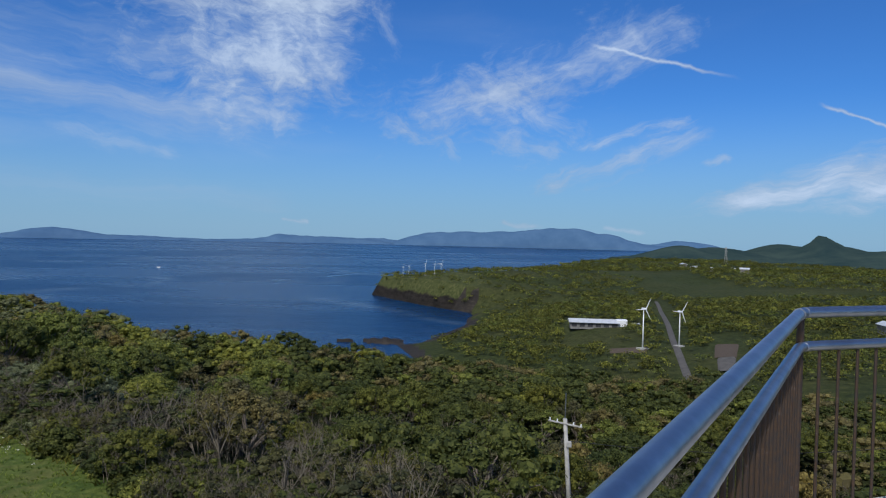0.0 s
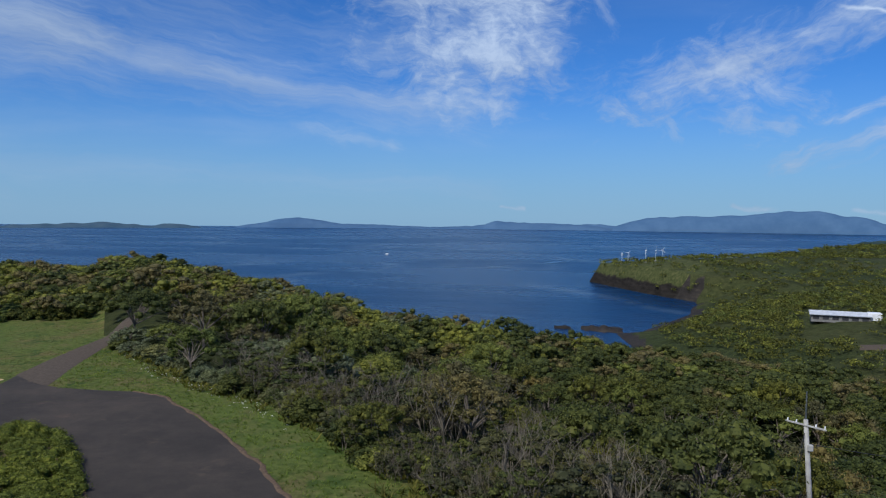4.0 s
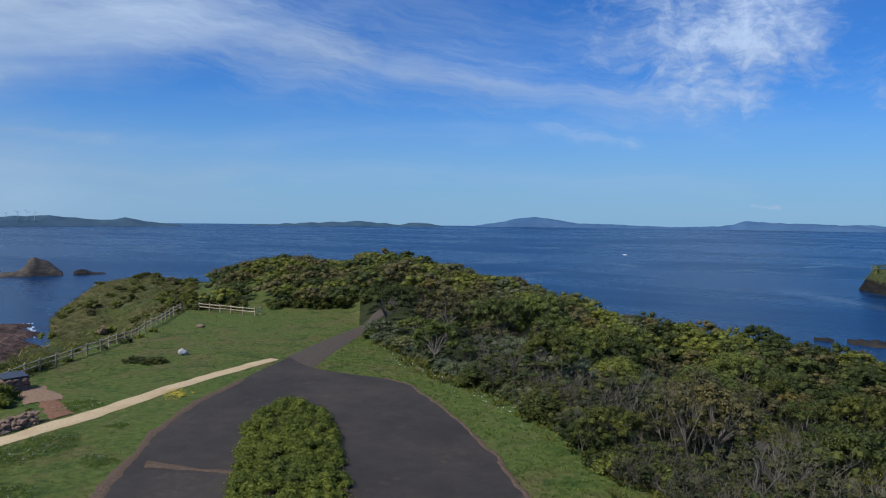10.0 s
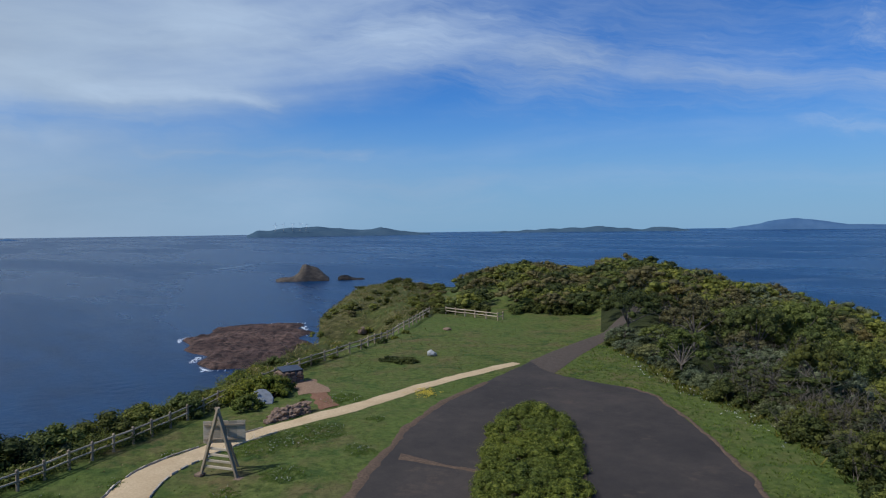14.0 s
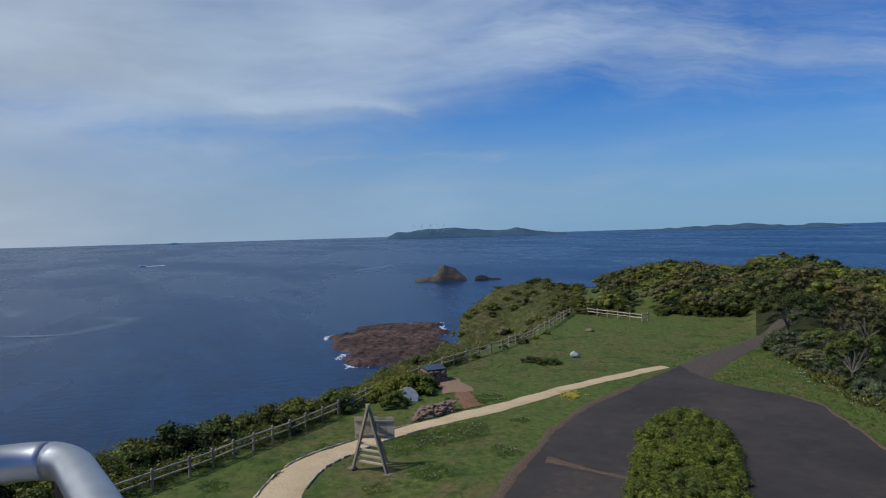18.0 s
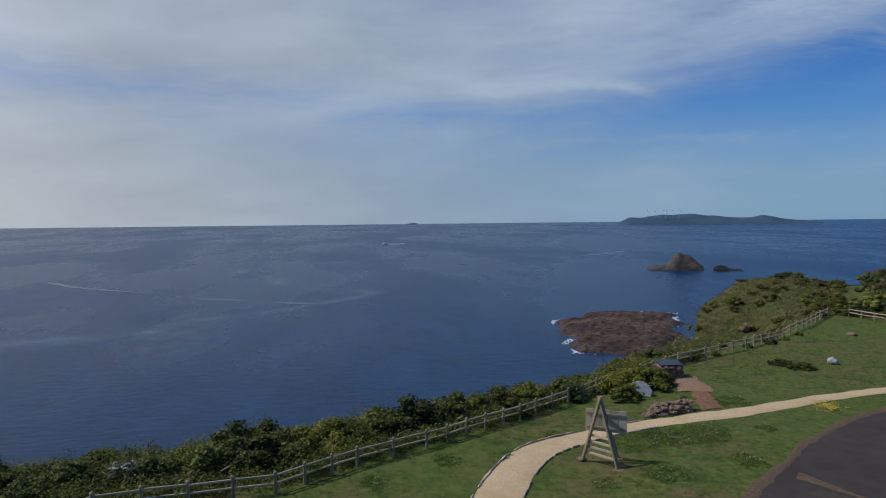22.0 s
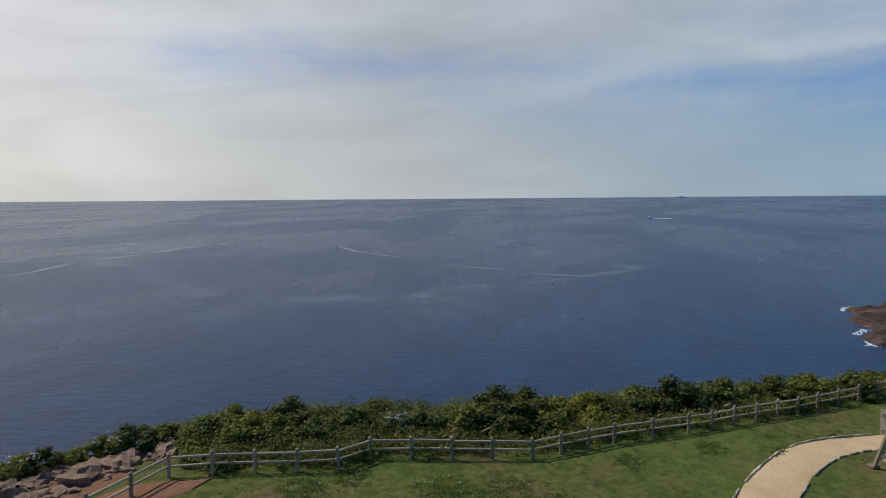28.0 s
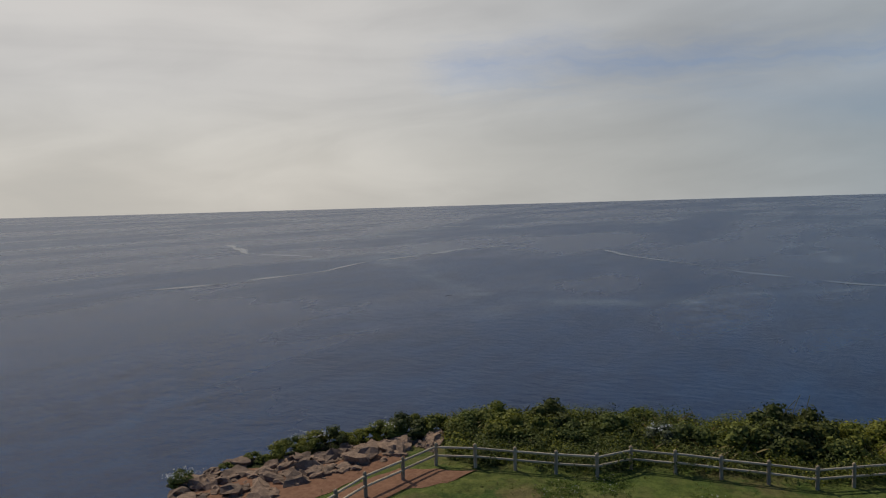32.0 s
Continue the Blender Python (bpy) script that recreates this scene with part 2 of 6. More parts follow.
class Mat:
    """Short way to write a node material."""

    def __init__(self, name, rough=0.8, metal=0.0, spec=0.4):
        self.m = bpy.data.materials.new(name)
        self.m.use_nodes = True
        self.n, self.l = self.m.node_tree.nodes, self.m.node_tree.links
        self.p = self.n["Principled BSDF"]
        self.p.inputs["Roughness"].default_value = rough
        self.p.inputs["Metallic"].default_value = metal
        self.p.inputs["Specular IOR Level"].default_value = spec
        self.tc = self.n.new("ShaderNodeTexCoord")
        self.geo = self.n.new("ShaderNodeNewGeometry")

    def noise(self, scale, detail=5.0, rough=0.6, vec=None, stretch=None):
        t = self.n.new("ShaderNodeTexNoise")
        t.inputs["Scale"].default_value, t.inputs["Detail"].default_value, t.inputs["Roughness"].default_value = scale, detail, rough
        src = vec or self.geo.outputs["Position"]
        if stretch:
            mp = self.n.new("ShaderNodeMapping")
            mp.inputs["Scale"].default_value = stretch
            self.l.new(src, mp.inputs[0])
            src = mp.outputs[0]
        self.l.new(src, t.inputs["Vector"])
        return t.outputs["Fac"]

    def ramp(self, fac, stops):
        r = self.n.new("ShaderNodeValToRGB")
        e = r.color_ramp.elements
        while len(e) < len(stops):
            e.new(0.5)
        for x, (pos, col) in zip(e, stops):
            x.position, x.color = pos, (*col, 1)
        self.l.new(fac, r.inputs[0])
        return r.outputs[0]

    def mix(self, fac, a, b, mode="MIX"):
        m = self.n.new("ShaderNodeMixRGB")
        m.blend_type = mode
        for i, v in enumerate((fac, a, b)):
            if isinstance(v, (int, float)):
                m.inputs[i].default_value = v
            elif isinstance(v, tuple):
                m.inputs[i].default_value = (*v, 1)
            else:
                self.l.new(v, m.inputs[i])
        return m.outputs[0]

    def color(self, c):
        if isinstance(c, tuple):
            self.p.inputs["Base Color"].default_value = (*c, 1)
        else:
            self.l.new(c, self.p.inputs["Base Color"])
        return self

    def bump(self, fac, strength=0.4, dist=0.05):
        b = self.n.new("ShaderNodeBump")
        b.inputs["Strength"].default_value, b.inputs["Distance"].default_value = strength, dist
        self.l.new(fac, b.inputs["Height"])
        self.l.new(b.outputs[0], self.p.inputs["Normal"])
        return self

    def random(self):
        return self.n.new("ShaderNodeObjectInfo").outputs["Random"]

    def island(self):
        return self.geo.outputs["Random Per Island"]


def leaf_mat(name, dark, mid, light, glow=0.3, rough=0.65):
    """Leaves: colour differs from leaf to leaf and from plant to plant, light comes through."""
    m = Mat(name, rough, spec=0.15)
    c = m.ramp(m.island(), [(0.0, dark), (0.5, mid), (1.0, light)])
    tint = m.ramp(m.random(), [(0.0, (0.72, 0.78, 0.8)), (0.5, (1.0, 1.0, 1.0)), (1.0, (1.3, 1.16, 0.85))])
    patch = m.ramp(m.noise(0.3, 3.0), [(0.32, (0.72, 0.76, 0.8)), (0.68, (1.25, 1.2, 0.95))])
    c = m.mix(1.0, m.mix(1.0, c, tint, "MULTIPLY"), patch, "MULTIPLY")
    m.color(c)
    tr = m.n.new("ShaderNodeBsdfTranslucent")
    m.l.new(c, tr.inputs[0])
    mx = m.n.new("ShaderNodeMixShader")
    mx.inputs[0].default_value = glow
    m.l.new(m.p.outputs[0], mx.inputs[1])
    m.l.new(tr.outputs[0], mx.inputs[2])
    m.l.new(mx.outputs[0], m.n["Material Output"].inputs["Surface"])
    return m.m


LEAF_GREEN = leaf_mat("broad_leaf", (0.062, 0.078, 0.02), (0.132, 0.155, 0.038), (0.215, 0.232, 0.062))
LEAF_DARK = leaf_mat("dark_leaf", (0.034, 0.044, 0.013), (0.072, 0.086, 0.024), (0.13, 0.142, 0.04))
LEAF_YELLOW = leaf_mat("young_leaf", (0.085, 0.1, 0.022), (0.168, 0.188, 0.04), (0.26, 0.272, 0.066))
LEAF_BROWN = leaf_mat("brown_leaf", (0.075, 0.064, 0.03), (0.135, 0.118, 0.052), (0.2, 0.178, 0.084))
LEAF_OLIVE = leaf_mat("olive_leaf", (0.032, 0.034, 0.016), (0.068, 0.07, 0.03), (0.12, 0.118, 0.055))
LEAF_SILVER = leaf_mat("silver_leaf", (0.06, 0.072, 0.038), (0.12, 0.138, 0.076), (0.2, 0.22, 0.13))
LEAF_HEDGE = leaf_mat("hedge_leaf", (0.06, 0.076, 0.012), (0.15, 0.172, 0.026), (0.27, 0.275, 0.05))
GRASS_BLADE = leaf_mat("grass_blade", (0.06, 0.072, 0.017), (0.1, 0.118, 0.028), (0.18, 0.178, 0.06), 0.45)
LUSH_BLADE = leaf_mat("lush_blade", (0.08, 0.125, 0.02), (0.145, 0.205, 0.034), (0.235, 0.29, 0.066), 0.45)
DRY_BLADE = leaf_mat("dry_blade", (0.14, 0.11, 0.045), (0.26, 0.21, 0.09), (0.4, 0.33, 0.17), 0.2)

m = Mat("bark", 0.9)
m.color(m.ramp(m.noise(6.0, 6.0, 0.7, stretch=(1, 1, 0.2)), [(0.25, (0.07, 0.055, 0.04)), (0.75, (0.24, 0.2, 0.16))])).bump(m.noise(25.0), 0.6)
BARK = m.m
m = Mat("pale_twig", 0.9)
m.color(m.ramp(m.noise(3.0), [(0.25, (0.07, 0.058, 0.04)), (0.75, (0.2, 0.172, 0.125))]))
TWIG = m.m

m = Mat("grass_ground", 0.95, spec=0.15)
big, fin = m.noise(0.06, 4.0), m.noise(1.9, 9.0, 0.76)
mid_n = m.noise(0.28, 7.0, 0.7)
c = m.ramp(fin, [(0.32, (0.032, 0.043, 0.01)), (0.5, (0.085, 0.105, 0.022)), (0.68, (0.16, 0.17, 0.046))])
c = m.mix(m.ramp(mid_n, [(0.47, (0, 0, 0)), (0.6, (0.85, 0.85, 0.85))]), c, m.ramp(fin, [(0.32, (0.085, 0.066, 0.026)), (0.68, (0.185, 0.145, 0.062))]))
c = m.mix(m.ramp(m.noise(0.4, 8.0, 0.72), [(0.53, (0, 0, 0)), (0.6, (0.9, 0.9, 0.9))]), c, m.ramp(fin, [(0.32, (0.016, 0.034, 0.008)), (0.68, (0.06, 0.1, 0.019))]))
c = m.mix(m.ramp(big, [(0.42, (0, 0, 0)), (0.6, (0.65, 0.65, 0.65))]), c, m.ramp(fin, [(0.32, (0.05, 0.082, 0.015)), (0.68, (0.115, 0.158, 0.032))]))
m.color(c).bump(fin, 0.9, 0.14)
GRASS = m.m

m = Mat("scrub_ground", 0.95, spec=0.1)
fin, big = m.noise(0.25, 10.0, 0.72), m.noise(0.012, 5.0)
c = m.ramp(fin, [(0.3, (0.014, 0.02, 0.007)), (0.5, (0.036, 0.047, 0.016)), (0.72, (0.075, 0.084, 0.028))])
c = m.mix(m.ramp(big, [(0.42, (0, 0, 0)), (0.62, (0.7, 0.7, 0.7))]), c, m.ramp(fin, [(0.3, (0.03, 0.036, 0.012)), (0.7, (0.085, 0.086, 0.032))]))
m.color(c).bump(fin, 1.0, 1.5)
SCRUB = m.m

m = Mat("headland_turf", 0.95, spec=0.1)
fin, big = m.noise(0.8, 10.0, 0.75, stretch=(1, 1, 0.3)), m.noise(0.12, 7.0, 0.7)
c = m.ramp(fin, [(0.3, (0.036, 0.038, 0.013)), (0.5, (0.105, 0.1, 0.034)), (0.68, (0.24, 0.2, 0.085))])
c = m.mix(m.ramp(big, [(0.45, (0, 0, 0)), (0.56, (0.8, 0.8, 0.8))]), c, m.ramp(fin, [(0.3, (0.034, 0.052, 0.014)), (0.7, (0.14, 0.165, 0.042))]))
m.color(c).bump(fin, 1.0, 0.9)
TURF = m.m

m = Mat("cliff_rock", 0.9, spec=0.2)
c = m.ramp(m.noise(0.06, 9.0, 0.7, stretch=(1, 1, 3)), [(0.3, (0.012, 0.011, 0.01)), (0.55, (0.032, 0.027, 0.023)), (0.75, (0.09, 0.072, 0.054))])
m.color(c).bump(m.noise(0.3, 8.0, 0.7), 1.0, 1.0)
CLIFF = m.m

m = Mat("headland_cliff", 0.95, spec=0.1)
fin = m.noise(0.3, 8.0, 0.7)
rock_c = m.ramp(m.noise(0.09, 8.0, 0.7, stretch=(1, 1, 3)), [(0.3, (0.006, 0.0055, 0.005)), (0.7, (0.034, 0.029, 0.025))])
turf_c = m.ramp(fin, [(0.3, (0.022, 0.03, 0.011)), (0.5, (0.06, 0.07, 0.024)), (0.72, (0.13, 0.125, 0.05))])
sep_z = m.n.new("ShaderNodeSeparateXYZ")
m.l.new(m.geo.outputs["Position"], sep_z.inputs[0])
add_n = m.n.new("ShaderNodeMath")
add_n.operation = "MULTIPLY_ADD"
m.l.new(m.noise(0.06, 6.0, 0.65), add_n.inputs[0])
add_n.inputs[1].default_value = 14.0
m.l.new(sep_z.outputs[2], add_n.inputs[2])
rng_n = m.n.new("ShaderNodeMapRange")
m.l.new(add_n.outputs[0], rng_n.inputs["Value"])
rng_n.inputs["From Min"].default_value, rng_n.inputs["From Max"].default_value = SEA + 18.0, SEA + 21.0
m.color(m.mix(rng_n.outputs[0], rock_c, turf_c)).bump(fin, 1.0, 1.0)
HEADLAND = m.m

m = Mat("reef_rock", 0.85, spec=0.2)
c = m.ramp(m.noise(0.05, 9.0, 0.75), [(0.32, (0.03, 0.02, 0.017)), (0.5, (0.1, 0.06, 0.046)), (0.7, (0.22, 0.14, 0.1))])
c = m.mix(m.ramp(m.noise(0.22, 6.0, 0.7), [(0.42, (0.8, 0.8, 0.8)), (0.52, (0, 0, 0))]), c, (0.022, 0.016, 0.014))
m.color(c).bump(m.noise(0.12, 9.0, 0.75), 1.0, 3.0)
REEF = m.m

m = Mat("sea_water", 0.28, spec=0.15)
m.p.inputs["IOR"].default_value = 1.333
swell = m.noise(0.03, 7.0, 0.62, stretch=(0.6, 1.4, 1))
chop = m.noise(0.13, 8.0, 0.66, stretch=(1.5, 0.8, 1))
calm = m.noise(0.0035, 5.0, 0.55, stretch=(0.5, 1.6, 1))
streak = m.noise(0.0011, 3.0, 0.5, stretch=(1.0, 1.0, 1))
line = m.ramp(streak, [(0.474, (0, 0, 0)), (0.487, (1, 1, 1)), (0.5, (0, 0, 0))])
fleck = m.ramp(m.noise(0.02, 5.0, 0.7), [(0.4, (0, 0, 0)), (0.62, (0.9, 0.9, 0.9))])
ripple_shade = m.noise(0.035, 9.0, 0.7, stretch=(0.7, 1.3, 1))
water = m.mix(m.ramp(calm, [(0.35, (0, 0, 0)), (0.7, (1, 1, 1))]), (0.0015, 0.023, 0.074), (0.0024, 0.03, 0.088))
# lit and shaded sides of the waves, painted into the water colour
water = m.mix(1.0, water, m.ramp(ripple_shade, [(0.3, (0.6, 0.66, 0.72)), (0.7, (1.5, 1.42, 1.35))]), "MULTIPLY")
m.color(m.mix(m.mix(1.0, line, fleck, "MULTIPLY"), water, (0.07, 0.11, 0.16)))
m.l.new(m.mix(m.ramp(calm, [(0.45, (0, 0, 0)), (0.58, (1, 1, 1))]), (0.26, 0.26, 0.26), (0.32, 0.32, 0.32)), m.p.inputs["Roughness"])
m.bump(m.mix(0.5, swell, chop), 0.42, 3.0)
WATER = m.m

m = Mat("flower_white", 0.7)
m.color(m.ramp(m.island(), [(0.0, (0.5, 0.5, 0.42)), (1.0, (0.8, 0.8, 0.74))]))
FLOWER = m.m
m = Mat("flower_yellow", 0.7)
m.color(m.ramp(m.island(), [(0.0, (0.5, 0.36, 0.03)), (1.0, (0.7, 0.55, 0.06))]))
YELLOW = m.m
m = Mat("surf_foam", 0.7)
m.color(m.ramp(m.noise(0.4, 6.0), [(0.3, (0.6, 0.64, 0.66)), (0.7, (0.85, 0.87, 0.88))]))
FOAM = m.m

m = Mat("asphalt", 0.9, spec=0.25)
fin, big, mid_n = m.noise(14.0, 6.0, 0.7), m.noise(0.16, 6.0, 0.65), m.noise(0.9, 8.0, 0.7)
c = m.ramp(big, [(0.3, (0.026, 0.021, 0.018)), (0.5, (0.042, 0.034, 0.028)), (0.72, (0.066, 0.051, 0.04))])
c = m.mix(1.0, c, m.ramp(mid_n, [(0.3, (0.78, 0.78, 0.8)), (0.7, (1.25, 1.22, 1.18))]), "MULTIPLY")
c = m.mix(m.ramp(m.noise(0.3, 8.0, 0.7), [(0.58, (0, 0, 0)), (0.7, (0.55, 0.55, 0.55))]), c, (0.12, 0.082, 0.054))
m.color(m.mix(0.16, c, m.ramp(fin, [(0.2, (0.02, 0.02, 0.018)), (0.8, (0.11, 0.098, 0.08))]))).bump(fin, 0.4, 0.02)
ASPHALT = m.m

m = Mat("grey_road", 0.9, spec=0.2)
m.color(m.ramp(m.noise(0.3, 6.0), [(0.3, (0.07, 0.066, 0.062)), (0.7, (0.12, 0.112, 0.105))]))
ROAD = m.m

m = Mat("dirt_track", 0.95, spec=0.15)
fin = m.noise(5.0, 7.0, 0.7)
m.color(m.ramp(fin, [(0.25, (0.05, 0.039, 0.03)), (0.75, (0.125, 0.098, 0.075))])).bump(fin, 0.5, 0.03)
DIRT = m.m

m = Mat("sand_path", 0.95, spec=0.15)
fin, big = m.noise(7.0, 8.0, 0.7), m.noise(0.5, 5.0)
c = m.mix(m.ramp(big, [(0.4, (0, 0, 0)), (0.75, (0.7, 0.7, 0.7))]), m.ramp(fin, [(0.25, (0.42, 0.3, 0.165)), (0.75, (0.66, 0.51, 0.31))]), (0.4, 0.28, 0.15))
m.color(c).bump(fin, 0.4, 0.02)
SAND = m.m

m = Mat("sandy_earth", 0.95, spec=0.1)
fin = m.noise(6.0, 8.0, 0.7)
m.color(m.ramp(fin, [(0.3, (0.06, 0.044, 0.033)), (0.7, (0.17, 0.115, 0.075))])).bump(fin, 0.5, 0.03)
EARTH = m.m

m = Mat("red_soil", 0.95, spec=0.1)
fin = m.noise(4.0, 8.0, 0.7)
m.color(m.ramp(fin, [(0.25, (0.13, 0.062, 0.036)), (0.75, (0.28, 0.155, 0.095))])).bump(fin, 0.6, 0.05)
SOIL = m.m

m = Mat("trodden_earth", 0.95, spec=0.1)
fin = m.noise(5.0, 8.0, 0.7)
m.color(m.ramp(fin, [(0.3, (0.17, 0.105, 0.062)), (0.7, (0.34, 0.23, 0.15))])).bump(fin, 0.5, 0.03)
TAN = m.m

m = Mat("field_stone", 0.9, spec=0.25)
fin = m.noise(5.0, 8.0, 0.7)
c = m.mix(1.0, m.ramp(fin, [(0.25, (0.1, 0.066, 0.045)), (0.75, (0.36, 0.262, 0.186))]), m.ramp(m.random(), [(0.0, (0.7, 0.68, 0.68)), (1.0, (1.15, 1.08, 1.02))]), "MULTIPLY")
m.color(c).bump(fin, 0.7, 0.06)
STONE = m.m
m = Mat("pale_stone", 0.8, spec=0.3)
m.color(m.ramp(m.noise(4.0, 7.0), [(0.25, (0.26, 0.26, 0.245)), (0.75, (0.46, 0.455, 0.43))])).bump(m.noise(12.0), 0.4, 0.03)
PALE = m.m
m = Mat("weathered_wood", 0.88, spec=0.2)
g = m.noise(3.0, 7.0, 0.7, vec=m.tc.outputs["Object"], stretch=(6, 6, 0.6))
c = m.mix(1.0, m.ramp(g, [(0.2, (0.22, 0.165, 0.105)), (0.8, (0.5, 0.405, 0.28))]), m.ramp(m.random(), [(0.0, (0.75, 0.75, 0.75)), (1.0, (1.2, 1.17, 1.12))]), "MULTIPLY")
m.color(c).bump(g, 0.5, 0.02)
WOOD = m.m
m = Mat("grey_rail_wood", 0.85, spec=0.25)
g = m.noise(3.0, 7.0, 0.7, vec=m.tc.outputs["Object"], stretch=(0.6, 6, 6))
c = m.mix(1.0, m.ramp(g, [(0.2, (0.33, 0.265, 0.175)), (0.8, (0.64, 0.54, 0.39))]), m.ramp(m.random(), [(0.0, (0.8, 0.8, 0.8)), (1.0, (1.15, 1.13, 1.1))]), "MULTIPLY")
m.color(c).bump(g, 0.4, 0.015)
RAIL_WOOD = m.m
m = Mat("steel_rail", 0.42, 1.0)
m.color(m.ramp(m.noise(9.0, 6.0), [(0.3, (0.33, 0.34, 0.36)), (0.7, (0.47, 0.48, 0.5))])).bump(m.noise(60.0), 0.06, 0.003)
STEEL = m.m
m = Mat("rusty_steel", 0.6, 0.7)
m.color(m.ramp(m.noise(18.0, 7.0, 0.7), [(0.35, (0.07, 0.06, 0.055)), (0.6, (0.11, 0.07, 0.045)), (0.8, (0.16, 0.155, 0.155))]))
RUST = m.m
m = Mat("concrete", 0.9, spec=0.2)
m.color(m.ramp(m.noise(2.5, 8.0, 0.65), [(0.25, (0.27, 0.26, 0.24)), (0.75, (0.46, 0.45, 0.42))])).bump(m.noise(20.0), 0.3, 0.01)
CONCRETE = m.m
m = Mat("white_paint", 0.45, spec=0.4)
m.color(m.ramp(m.noise(1.5, 6.0), [(0.3, (0.68, 0.69, 0.7)), (0.7, (0.82, 0.82, 0.82))]))
WHITE = m.m
m = Mat("roof_sheet", 0.5, 0.2)
m.color(m.ramp(m.noise(0.5, 6.0), [(0.3, (0.48, 0.5, 0.53)), (0.7, (0.66, 0.68, 0.7))]))
ROOF = m.m
m = Mat("dark_plate", 0.35, 0.3)
m.color(m.ramp(m.noise(5.0, 5.0), [(0.3, (0.03, 0.035, 0.045)), (0.7, (0.07, 0.08, 0.1))]))
PLATE = m.m
m = Mat("farm_wall", 0.85)
m.color(m.ramp(m.noise(0.6, 6.0), [(0.3, (0.13, 0.125, 0.115)), (0.7, (0.27, 0.26, 0.24))]))
FARM = m.m
m = Mat("dark_opening", 0.6)
m.color(m.ramp(m.noise(1.0), [(0.3, (0.02, 0.02, 0.022)), (0.7, (0.05, 0.05, 0.055))]))
DARK = m.m
m = Mat("cable", 0.6)
m.color((0.03, 0.03, 0.03))
CABLE = m.m


def hazed_woods_mat(name, lo, hi):
    """Woods on a far shore, with the blue haze of distance painted into their colour."""
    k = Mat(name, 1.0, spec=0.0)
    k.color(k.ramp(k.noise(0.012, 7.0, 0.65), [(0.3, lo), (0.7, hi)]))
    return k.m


SLICK = Mat("sea_slick", 0.24, spec=0.3)
SLICK.color(SLICK.ramp(SLICK.noise(0.03, 6.0), [(0.3, (0.005, 0.028, 0.07)), (0.7, (0.018, 0.045, 0.088))]))
SLICK = SLICK.m
# base colours of far hills and islands include the aerial haze
FAR_HILL = hazed_woods_mat("hazed_hill_woods", (0.022, 0.042, 0.045), (0.05, 0.075, 0.065))
FAR_BLUE = hazed_woods_mat("hazed_shore", (0.06, 0.12, 0.22), (0.085, 0.155, 0.26))
FAR_GREEN = hazed_woods_mat("hazed_island_woods", (0.045, 0.085, 0.13), (0.075, 0.12, 0.16))

# ---- shape helpers ----
import functools


def part(name, bm, material, parent=None, label="", smooth=False):
    """Links a bmesh as one mesh object, under a thing or a part if given."""
    me = bpy.data.meshes.new(name)
    bm.to_mesh(me)
    bm.free()
    me.materials.append(material)
    if smooth:
        me.polygons.foreach_set("use_smooth", [True] * len(me.polygons))
    ob = new(name, me)
    if parent:
        ob.parent = parent
    if label:
        ob["label"] = label
    return ob


def mesh_part(name, me, parent, m=None):
    """Another object on the same mesh."""
    ob = new(name, me)
    ob.parent = parent
    if m is not None:
        ob.matrix_basis = m
    return ob


def empty(name, m, label, category, group="", kind=""):
    ob = new(name)
    ob.empty_display_size = 0.2
    ob.matrix_basis = m
    return tagged(ob, label, category, group, kind)


def raw(name, verts, faces, material, parent=None, smooth=False):
    me = bpy.data.meshes.new(name)
    me.from_pydata(verts, [], faces)
    me.materials.append(material)
    if smooth:
        me.polygons.foreach_set("use_smooth", [True] * len(me.polygons))
    me.update()
    ob = new(name, me)
    if parent:
        ob.parent = parent
    return ob


def quads(name, v, n, material, parent=None):
    """n loose quads from an array of 4 n points."""
    me = bpy.data.meshes.new(name)
    me.vertices.add(4 * n)
    me.vertices.foreach_set("co", np.ascontiguousarray(v, dtype=np.float32).ravel())
    me.loops.add(4 * n)
    me.loops.foreach_set("vertex_index", np.arange(4 * n, dtype=np.int32))
    me.polygons.add(n)
    me.polygons.foreach_set("loop_start", np.arange(0, 4 * n, 4, dtype=np.int32))
    me.polygons.foreach_set("loop_total", np.full(n, 4, dtype=np.int32))
    me.materials.append(material)
    me.update(calc_edges=True)
    ob = new(name, me)
    if parent:
        ob.parent = parent
    return ob


def add_box(bm, sx, sy, sz, m=Matrix(), bevel=0.0):
    r = bmesh.ops.create_cube(bm, size=1.0, matrix=m @ Matrix.Diagonal((sx, sy, sz, 1)))
    if bevel:
        es = list({e for v in r["verts"] for e in v.link_edges})
        bmesh.ops.bevel(bm, geom=es, offset=bevel, segments=1, affect="EDGES", profile=0.5)
    return bm


def add_tube(bm, a, b, ra, rb=None, seg=8, caps=True):
    a, b = Vector(a), Vector(b)
    d = b - a
    m = Matrix.Translation((a + b) / 2) @ d.to_track_quat("Z", "Y").to_matrix().to_4x4()
    bmesh.ops.create_cone(bm, cap_ends=caps, segments=seg, radius1=ra, radius2=ra if rb is None else rb, depth=d.length, matrix=m)
    return bm


